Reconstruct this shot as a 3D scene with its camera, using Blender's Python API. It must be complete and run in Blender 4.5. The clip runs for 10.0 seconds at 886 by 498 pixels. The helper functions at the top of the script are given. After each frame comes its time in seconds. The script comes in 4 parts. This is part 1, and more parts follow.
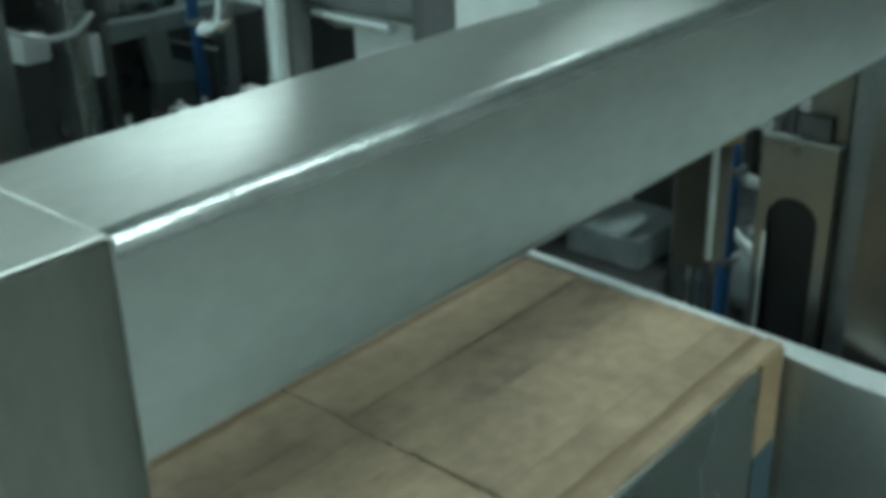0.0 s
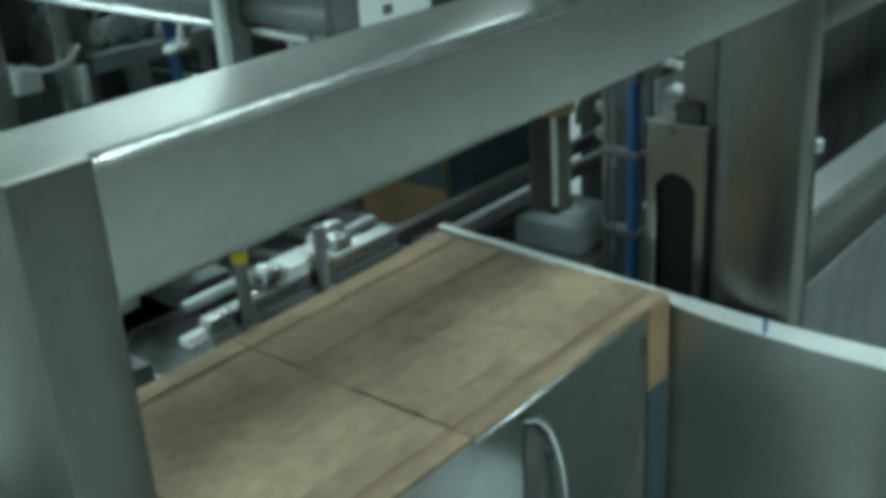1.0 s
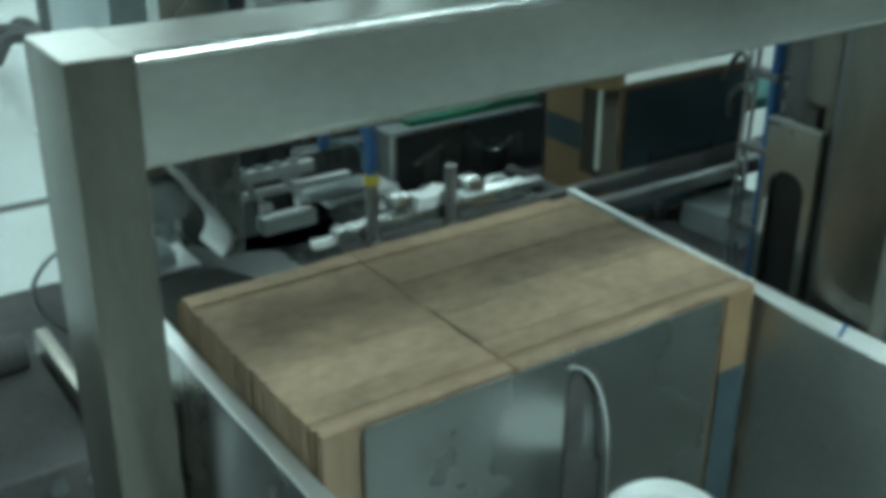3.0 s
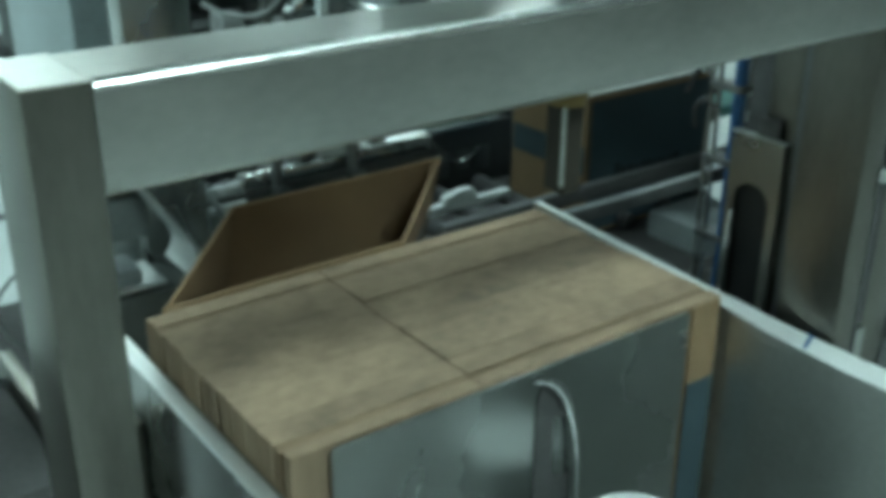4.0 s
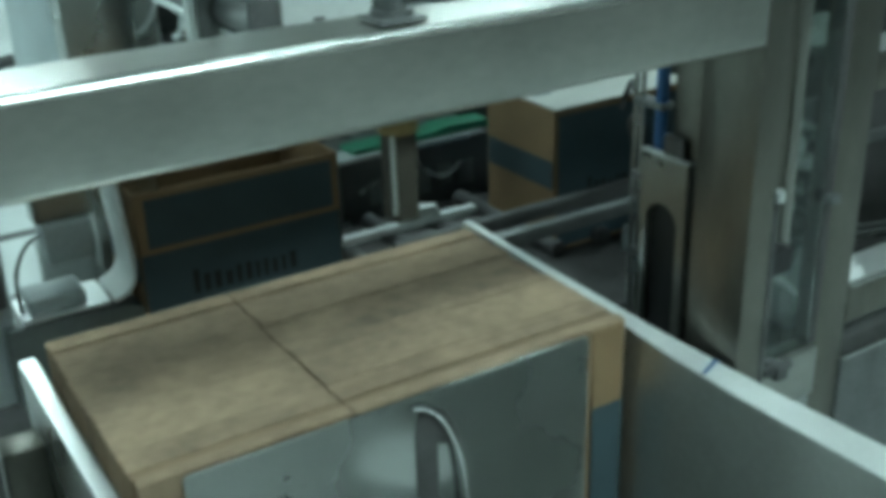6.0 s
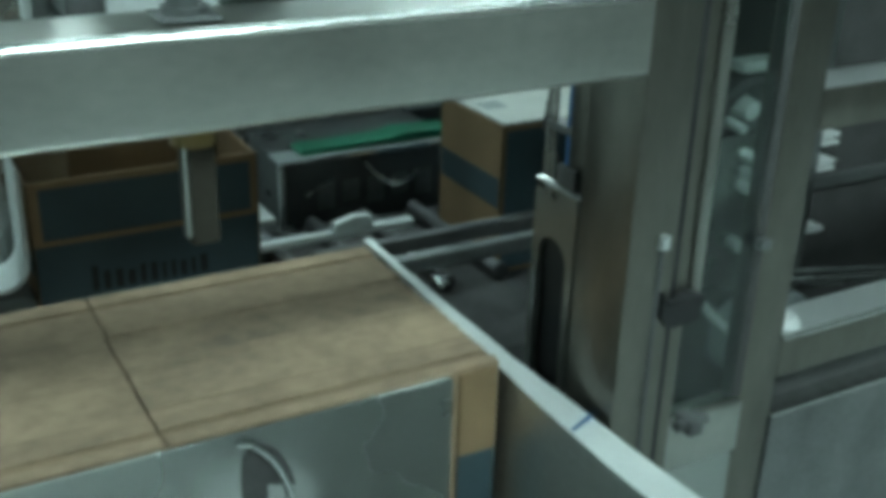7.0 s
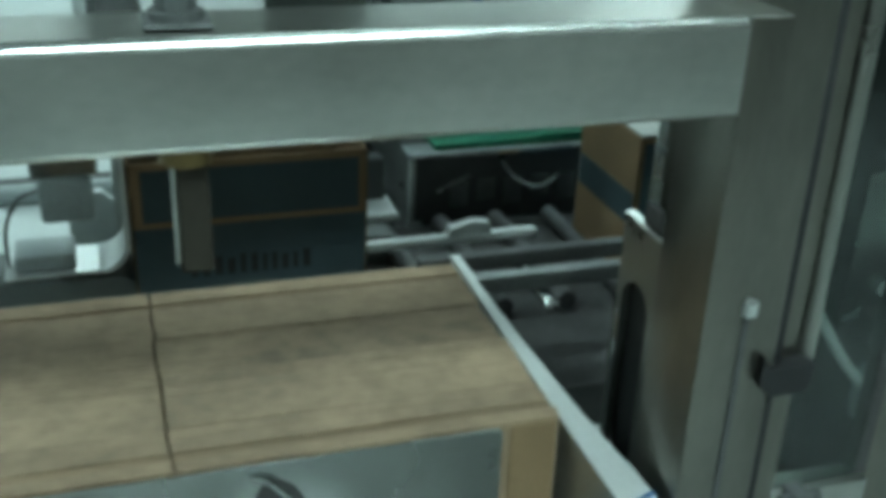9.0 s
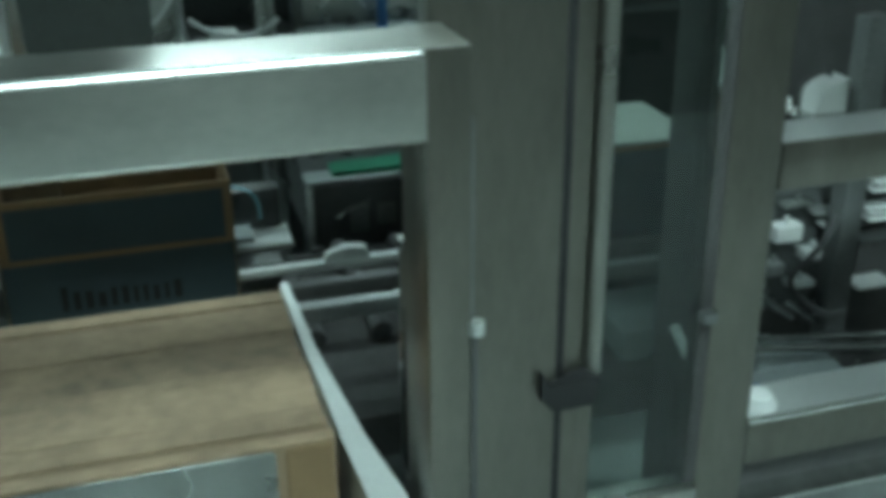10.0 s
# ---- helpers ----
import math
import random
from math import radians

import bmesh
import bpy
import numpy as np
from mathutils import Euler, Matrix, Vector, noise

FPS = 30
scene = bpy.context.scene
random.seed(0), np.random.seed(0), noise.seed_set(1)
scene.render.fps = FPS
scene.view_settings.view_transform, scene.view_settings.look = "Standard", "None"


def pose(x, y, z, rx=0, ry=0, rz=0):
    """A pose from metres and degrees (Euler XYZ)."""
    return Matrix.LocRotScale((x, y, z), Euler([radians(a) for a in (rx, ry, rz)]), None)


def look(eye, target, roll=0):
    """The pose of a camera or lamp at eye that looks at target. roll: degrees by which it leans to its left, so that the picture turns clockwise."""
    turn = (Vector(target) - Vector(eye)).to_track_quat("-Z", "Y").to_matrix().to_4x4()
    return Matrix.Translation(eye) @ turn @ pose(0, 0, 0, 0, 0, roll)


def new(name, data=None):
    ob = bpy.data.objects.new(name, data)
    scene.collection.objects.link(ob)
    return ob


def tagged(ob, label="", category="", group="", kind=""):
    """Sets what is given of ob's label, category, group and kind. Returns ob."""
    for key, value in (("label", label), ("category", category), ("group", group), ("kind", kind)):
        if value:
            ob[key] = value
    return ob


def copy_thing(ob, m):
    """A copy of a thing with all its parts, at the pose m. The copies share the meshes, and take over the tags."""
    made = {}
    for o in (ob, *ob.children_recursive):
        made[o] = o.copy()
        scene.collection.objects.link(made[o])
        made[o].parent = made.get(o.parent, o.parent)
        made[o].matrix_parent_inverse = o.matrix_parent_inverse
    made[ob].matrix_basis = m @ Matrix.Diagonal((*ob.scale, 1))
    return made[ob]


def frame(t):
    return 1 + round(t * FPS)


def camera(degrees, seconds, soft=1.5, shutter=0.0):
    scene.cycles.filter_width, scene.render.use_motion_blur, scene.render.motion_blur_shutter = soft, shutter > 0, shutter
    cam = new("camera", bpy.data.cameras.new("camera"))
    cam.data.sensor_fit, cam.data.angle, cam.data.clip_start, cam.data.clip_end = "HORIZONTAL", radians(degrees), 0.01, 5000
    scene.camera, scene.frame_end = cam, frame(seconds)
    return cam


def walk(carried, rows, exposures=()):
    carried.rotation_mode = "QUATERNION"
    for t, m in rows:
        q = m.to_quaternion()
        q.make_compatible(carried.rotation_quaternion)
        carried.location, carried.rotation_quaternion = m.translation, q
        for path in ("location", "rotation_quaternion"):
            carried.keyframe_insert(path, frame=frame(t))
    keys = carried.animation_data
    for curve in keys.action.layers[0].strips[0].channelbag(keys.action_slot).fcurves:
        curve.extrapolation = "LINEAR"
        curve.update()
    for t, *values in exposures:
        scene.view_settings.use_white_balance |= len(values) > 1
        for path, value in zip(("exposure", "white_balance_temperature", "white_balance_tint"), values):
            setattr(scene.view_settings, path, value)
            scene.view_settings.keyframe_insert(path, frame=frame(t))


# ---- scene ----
cam = camera(44.1, 10.0, soft=6.0, shutter=0.3)
PATH = [
    (0, (0.259, -0.105, 1.575), (-0.944, 1.259, 0.742), -1.4),
    (0.5, (0.368, -0.156, 1.579), (-0.886, 1.176, 0.772), -2.4),
    (1, (0.455, -0.224, 1.609), (-0.752, 1.159, 0.815), -3.7),
    (1.3, (0.482, -0.263, 1.613), (-0.640, 1.109, 0.782), -3.57),
    (1.5, (0.511, -0.289, 1.62), (-0.693, 1.089, 0.813), -3.4),
    (2, (0.566, -0.258, 1.624), (-0.784, 0.983, 0.825), 1.3),
    (2.5, (0.641, -0.191, 1.626), (-0.849, 0.869, 0.816), 1.4),
    (3.8, (0.689, -0.174, 1.632), (-0.812, 0.851, 0.796), -0.2),
    (4, (0.674, -0.172, 1.636), (-0.801, 0.906, 0.821), 0.3),
    (4.1, (0.6585, -0.172, 1.637), (-0.784, 0.947, 0.825), 0.55),
    (4.2, (0.643, -0.172, 1.638), (-0.792, 0.960, 0.829), 0.8),
    (4.3, (0.637, -0.176, 1.637), (-0.770, 0.996, 0.837), 0.4),
    (4.5, (0.625, -0.185, 1.636), (-0.77, 1.015, 0.854), -0.4),
    (5, (0.616, -0.184, 1.643), (-0.764, 1.038, 0.867), 0.2),
    (6.5, (0.847, 0.165, 1.65), (-0.776, 1.006, 0.839), -1.7),
    (7, (0.789, 0.253, 1.633), (-0.803, 1.157, 0.828), 1.7),
    (7.5, (0.714, 0.305, 1.634), (-0.841, 1.244, 0.797), 2.0),
    (8, (0.688, 0.32, 1.628), (-0.883, 1.226, 0.784), 2.2),
    (8.5, (0.692, 0.356, 1.638), (-0.959, 1.102, 0.792), 1.7),
    (9, (0.723, 0.436, 1.639), (-0.994, 1.006, 0.786), 2.4),
    (9.5, (0.785, 0.589, 1.66), (-0.981, 1.057, 0.848), 2.2),
    (10, (0.826, 0.684, 1.663), (-0.921, 1.207, 0.841), -0.5),
]
walk(cam, [(t, look(eye, target, roll)) for t, eye, target, roll in PATH])

# ---- light ----
world = bpy.data.worlds.new("hall_air")
scene.world = world
world.use_nodes = True
world.node_tree.nodes["Background"].inputs[0].default_value = (0.55, 0.75, 0.74, 1)
world.node_tree.nodes["Background"].inputs[1].default_value = 0.12
scene.view_settings.exposure = 0.0
LAMP_POWER = 54.0


# ---- helpers ----
def material(name, base, rough=0.5, metal=0.0, vary=0.15, scale=8.0, bump=0.0, fine=120.0, stretch=(1, 1, 1), random_tint=0.0, rough_vary=0.1, coat=0.0, spec=0.5, placed=False):
    """A surface with a coarse and a fine variation of colour and gloss."""
    m = bpy.data.materials.new(name)
    m.use_nodes = True
    nt = m.node_tree
    b = nt.nodes["Principled BSDF"]
    co = nt.nodes.new("ShaderNodeTexCoord")
    mp = nt.nodes.new("ShaderNodeMapping")
    mp.inputs["Scale"].default_value = stretch
    geo = nt.nodes.new("ShaderNodeNewGeometry")
    nt.links.new(geo.outputs["Position"] if placed else co.outputs["Object"], mp.inputs["Vector"])
    n1 = nt.nodes.new("ShaderNodeTexNoise")
    n1.inputs["Scale"].default_value = scale
    n1.inputs["Detail"].default_value = 5
    n2 = nt.nodes.new("ShaderNodeTexNoise")
    n2.inputs["Scale"].default_value = fine
    n2.inputs["Detail"].default_value = 3
    nt.links.new(mp.outputs[0], n1.inputs["Vector"])
    nt.links.new(mp.outputs[0], n2.inputs["Vector"])
    add = nt.nodes.new("ShaderNodeMath")
    add.operation = "MULTIPLY_ADD"
    nt.links.new(n2.outputs["Fac"], add.inputs[0])
    add.inputs[1].default_value = 0.45
    nt.links.new(n1.outputs["Fac"], add.inputs[2])
    ramp = nt.nodes.new("ShaderNodeMapRange")
    ramp.inputs["From Min"].default_value = 0.45
    ramp.inputs["From Max"].default_value = 1.0
    ramp.inputs["To Min"].default_value = 1.0 - vary
    ramp.inputs["To Max"].default_value = 1.0 + vary
    nt.links.new(add.outputs[0], ramp.inputs["Value"])
    last = ramp.outputs[0]
    if random_tint:
        info = nt.nodes.new("ShaderNodeObjectInfo")
        rr = nt.nodes.new("ShaderNodeMapRange")
        rr.inputs["To Min"].default_value = 1.0 - random_tint
        rr.inputs["To Max"].default_value = 1.0 + random_tint
        nt.links.new(info.outputs["Random"], rr.inputs["Value"])
        mul = nt.nodes.new("ShaderNodeMath")
        mul.operation = "MULTIPLY"
        nt.links.new(last, mul.inputs[0])
        nt.links.new(rr.outputs[0], mul.inputs[1])
        last = mul.outputs[0]
    mix = nt.nodes.new("ShaderNodeVectorMath")
    mix.operation = "SCALE"
    mix.inputs[0].default_value = base
    nt.links.new(last, mix.inputs["Scale"])
    nt.links.new(mix.outputs[0], b.inputs["Base Color"])
    rg = nt.nodes.new("ShaderNodeMapRange")
    rg.inputs["To Min"].default_value = max(0.02, rough - rough_vary)
    rg.inputs["To Max"].default_value = min(1.0, rough + rough_vary)
    nt.links.new(n1.outputs["Fac"], rg.inputs["Value"])
    nt.links.new(rg.outputs[0], b.inputs["Roughness"])
    b.inputs["Metallic"].default_value = metal
    b.inputs["Specular IOR Level"].default_value = spec
    b.inputs["Coat Weight"].default_value = coat
    if bump:
        bp = nt.nodes.new("ShaderNodeBump")
        bp.inputs["Strength"].default_value = bump
        bp.inputs["Distance"].default_value = 0.002
        nt.links.new(add.outputs[0], bp.inputs["Height"])
        nt.links.new(bp.outputs[0], b.inputs["Normal"])
    return m


def glowing(name, colour, strength):
    m = bpy.data.materials.new(name)
    m.use_nodes = True
    b = m.node_tree.nodes["Principled BSDF"]
    b.inputs["Base Color"].default_value = (0.8, 0.8, 0.8, 1)
    b.inputs["Emission Color"].default_value = (*colour, 1)
    b.inputs["Emission Strength"].default_value = strength
    return m


def glass(name, tint, rough=0.03):
    m = bpy.data.materials.new(name)
    m.use_nodes = True
    b = m.node_tree.nodes["Principled BSDF"]
    b.inputs["Base Color"].default_value = (*tint, 1)
    b.inputs["Transmission Weight"].default_value = 1.0
    b.inputs["Roughness"].default_value = rough
    b.inputs["IOR"].default_value = 1.45
    return m


def finish(bm, name, mat):
    me = bpy.data.meshes.new(name)
    bmesh.ops.recalc_face_normals(bm, faces=bm.faces)
    bm.to_mesh(me)
    bm.free()
    for mm in (mat if isinstance(mat, (list, tuple)) else [mat]):
        me.materials.append(mm)
    return me


def smooth(me, limit=0.6):
    for p in me.polygons:
        p.use_smooth = True
    me.set_sharp_from_angle(angle=limit)
    return me


def part(name, bm, mat, parent=None, label="", soft=True):
    me = finish(bm, name, mat)
    if soft:
        smooth(me)
    ob = new(name, me)
    ob.parent = parent
    if label:
        ob["label"] = label
    return ob


def thing(name, label, category, x=0.0, y=0.0, z=0.0, group="", kind=""):
    ob = new(name)
    ob.empty_display_size = 0.05
    ob.location = (x, y, z)
    return tagged(ob, label, category, group, kind)


def box(bm, x0, x1, y0, y1, z0, z1, bevel=0.0, seg=2, mi=0):
    g = bmesh.ops.create_cube(bm, size=1.0, matrix=Matrix.Translation(((x0 + x1) / 2, (y0 + y1) / 2, (z0 + z1) / 2)) @ Matrix.Diagonal((abs(x1 - x0), abs(y1 - y0), abs(z1 - z0), 1)))
    vs = g["verts"]
    fs = {f for v in vs for f in v.link_faces}
    for f in fs:
        f.material_index = mi
    if bevel:
        es = list({e for v in vs for e in v.link_edges})
        bmesh.ops.bevel(bm, geom=es, offset=bevel, segments=seg, profile=0.5, affect="EDGES", material=mi)
    return bm


def bar(bm, x0, x1, y0, y1, z0, z1, axis, bevel=0.004, seg=3, mi=0):
    """A straight tube section: only the edges along its length are rounded."""
    g = bmesh.ops.create_cube(bm, size=1.0, matrix=Matrix.Translation(((x0 + x1) / 2, (y0 + y1) / 2, (z0 + z1) / 2)) @ Matrix.Diagonal((x1 - x0, y1 - y0, z1 - z0, 1)))
    n = "xyz".index(axis)
    es = [e for e in {e for v in g["verts"] for e in v.link_edges} if abs(e.verts[0].co[n] - e.verts[1].co[n]) > 1e-5]
    bmesh.ops.bevel(bm, geom=es, offset=bevel, segments=seg, profile=0.5, affect="EDGES", material=mi)
    return bm


def tube(bm, a, b, r, r2=None, seg=16, mi=0, cap=True):
    a, b = Vector(a), Vector(b)
    d = b - a
    m = Matrix.Translation((a + b) / 2) @ d.to_track_quat("Z", "Y").to_matrix().to_4x4()
    g = bmesh.ops.create_cone(bm, cap_ends=cap, segments=seg, radius1=r, radius2=r if r2 is None else r2, depth=d.length, matrix=m)
    for f in {f for v in g["verts"] for f in v.link_faces}:
        f.material_index = mi
    return bm


def pipe(bm, pts, r, seg=10):
    """A bent rod or hose through the points, rounded between them."""
    P = [Vector(p) for p in pts]
    fine = []
    for k in range(len(P) - 1):
        p0, p1, p2, p3 = P[max(k - 1, 0)], P[k], P[k + 1], P[min(k + 2, len(P) - 1)]
        for j in range(6):
            u = j / 6
            fine.append(0.5 * ((2 * p1) + (p2 - p0) * u + (2 * p0 - 5 * p1 + 4 * p2 - p3) * u * u + (3 * p1 - p0 - 3 * p2 + p3) * u ** 3))
    fine.append(P[-1])
    rings = []
    side = Vector((0.31, 0.87, 0.39))
    for k, p in enumerate(fine):
        d = (fine[min(k + 1, len(fine) - 1)] - fine[max(k - 1, 0)]).normalized()
        n = (side - d * side.dot(d)).normalized()
        side = n
        c = d.cross(n)
        rings.append([bm.verts.new(p + r * (math.cos(2 * math.pi * i / seg) * n + math.sin(2 * math.pi * i / seg) * c)) for i in range(seg)])
    for r0, r1 in zip(rings, rings[1:]):
        for i in range(seg):
            bm.faces.new((r0[i], r0[(i + 1) % seg], r1[(i + 1) % seg], r1[i]))
    bm.faces.new(rings[0]), bm.faces.new(rings[-1])
    return bm


def prism(bm, pts, axis, a, b, mi=0):
    """A flat outline given in the two other axes, pushed from a to b along axis."""
    def at(p, v):
        return {"x": (v, p[0], p[1]), "y": (p[0], v, p[1]), "z": (p[0], p[1], v)}[axis]
    lo = [bm.verts.new(at(p, a)) for p in pts]
    hi = [bm.verts.new(at(p, b)) for p in pts]
    fs = [bm.faces.new(lo), bm.faces.new(hi)]
    n = len(pts)
    for i in range(n):
        fs.append(bm.faces.new((lo[i], lo[(i + 1) % n], hi[(i + 1) % n], hi[i])))
    for f in fs:
        f.material_index = mi
    return bm


def B():
    return bmesh.new()


# ---- materials ----
STEEL = material("brushed_stainless", (0.40, 0.42, 0.41), 0.27, 0.95, 0.10, 5, 0.05, 260, (1, 1, 1))
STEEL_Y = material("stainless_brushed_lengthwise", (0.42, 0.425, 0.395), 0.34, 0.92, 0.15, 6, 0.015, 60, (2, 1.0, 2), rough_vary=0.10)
# Darker copy of the stainless: dim reflections on the uprights put into its colour.
STEEL_Z = material("stainless_upright_shaded", (0.185, 0.177, 0.154), 0.33, 0.92, 0.17, 7, 0.02, 60, (3, 3, 0.8), rough_vary=0.10)
STEEL_DULL = material("dull_sheet_steel", (0.45, 0.47, 0.455), 0.27, 0.92, 0.12, 5, 0.015, 160, rough_vary=0.06)
SIDE_STEEL = material("satin_sheet_steel", (0.56, 0.58, 0.56), 0.33, 0.85, 0.16, 4, 0.012, 120, rough_vary=0.09)
STEEL_DARK = material("dark_machine_steel", (0.19, 0.20, 0.20), 0.45, 0.6, 0.3, 9, 0.08, 140)
ROD_STEEL = material("ground_rod_steel", (0.30, 0.30, 0.275), 0.3, 0.9, 0.08, 7, 0.01, 120)
CHROME = material("polished_chrome", (0.75, 0.77, 0.77), 0.12, 1.0, 0.05, 10, 0, 100, rough_vary=0.05)
# Brighter, glossier steel for edge lines; paints the lamp highlight on the beam.
EDGE = material("bright_edge_glint", (0.72, 0.73, 0.71), 0.18, 0.95, 0.2, 12, 0.0, 90, (1, 3, 1), rough_vary=0.06)
ALU = material("pale_aluminium", (0.66, 0.69, 0.68), 0.34, 0.75, 0.12, 7, 0.04, 150)
ALU_MATT = material("matt_aluminium", (0.72, 0.75, 0.74), 0.55, 0.25, 0.12, 7, 0.04, 150)
KRAFT = material("brown_corrugated_board", (0.27, 0.175, 0.095), 0.85, 0, 0.16, 9, 0.12, 220)
KRAFT_EDGE = material("cut_corrugated_edge", (0.30, 0.211, 0.138), 0.9, 0, 0.46, 4.5, 0.03, 34, (1.6, 1.3, 0.3), random_tint=0.022, placed=True)
KRAFT_MID = material("paler_corrugated_edge", (0.325, 0.230, 0.150), 0.9, 0, 0.34, 5.0, 0.03, 40, (1.6, 1.3, 0.3), random_tint=0.022, placed=True)
KRAFT_DARK = material("darker_corrugated_edge", (0.25, 0.17, 0.105), 0.9, 0, 0.25, 6, 0.1, 60, (2.6, 0.5, 0.3), random_tint=0.06, placed=True)
BRONZE = material("dark_bronze", (0.040, 0.035, 0.027), 0.8, 0, 0.2, 12, 0.02, 90, spec=0.2)
WHITE_BOARD = material("white_lined_board", (0.66, 0.68, 0.64), 0.75, 0, 0.1, 9, 0.05, 160)
PRINT_BLUE = material("dark_blue_print", (0.045, 0.075, 0.088), 0.65, 0, 0.2, 10, 0.05, 200)
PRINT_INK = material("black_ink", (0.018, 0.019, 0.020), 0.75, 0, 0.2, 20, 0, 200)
WHITE_PAINT = material("white_painted_metal", (0.74, 0.78, 0.77), 0.42, 0, 0.12, 6, 0.04, 90)
WHITE_PLASTIC = material("white_plastic", (0.82, 0.85, 0.84), 0.35, 0, 0.05, 8, 0, 90)
GREY_PAINT = material("grey_painted_metal", (0.30, 0.34, 0.34), 0.45, 0.1, 0.2, 5, 0.05, 120)
DARK_PAINT = material("dark_grey_painted_metal", (0.11, 0.125, 0.12), 0.5, 0.1, 0.2, 5, 0.05, 120)
BLACK = material("black_rubber", (0.085, 0.087, 0.087), 0.6, 0, 0.3, 14, 0.05, 160)
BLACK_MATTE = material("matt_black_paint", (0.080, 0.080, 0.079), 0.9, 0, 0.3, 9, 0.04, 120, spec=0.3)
TEAL = material("teal_painted_metal", (0.06, 0.24, 0.22), 0.45, 0, 0.2, 9, 0.02, 90)
BLACK_GLOSS = material("black_enamel", (0.085, 0.09, 0.09), 0.3, 0.1, 0.25, 9, 0.02, 120)
BLUE = material("blue_air_hose", (0.03, 0.13, 0.33), 0.4, 0, 0.15, 12, 0, 120)
BLUE_GREY = material("pale_blue_grey_paint", (0.50, 0.58, 0.60), 0.4, 0.05, 0.2, 4, 0.03, 90)
PALE_BLUE = material("pale_blue_air_line", (0.20, 0.42, 0.50), 0.4, 0, 0.1, 12, 0, 90)
YELLOW = material("yellow_fitting", (0.55, 0.45, 0.04), 0.4, 0, 0.1, 12, 0, 90)
GREEN = material("green_plastic", (0.025, 0.22, 0.13), 0.4, 0, 0.2, 14, 0.03, 120)
ORANGE = material("copper_brown_motor", (0.30, 0.11, 0.04), 0.45, 0.3, 0.3, 14, 0.05, 120)
BLUE_INK = material("blue_marker_ink", (0.02, 0.10, 0.25), 0.5, 0, 0.1, 10, 0, 90)
FLOOR = material("pale_epoxy_floor", (0.68, 0.73, 0.72), 0.22, 0, 0.14, 1.2, 0.06, 60, rough_vary=0.12)
PALE_WALL = material("white_panel_wall", (0.68, 0.72, 0.71), 0.5, 0, 0.08, 1.0, 0.02, 40)
BRASS = material("dull_brass", (0.22, 0.15, 0.06), 0.45, 0.6, 0.2, 12, 0, 90)
WALL = material("grey_panel_wall", (0.18, 0.185, 0.175), 0.6, 0, 0.08, 1.0, 0.02, 40)
CEIL = material("dark_hall_ceiling", (0.15, 0.165, 0.16), 0.8, 0, 0.1, 1.0, 0.02, 40)
GLASS = glass("clear_guard_pane", (0.38, 0.46, 0.43), 0.0)
LAMP = glowing("lit_tube", (0.728, 1.0, 1.0), LAMP_POWER)

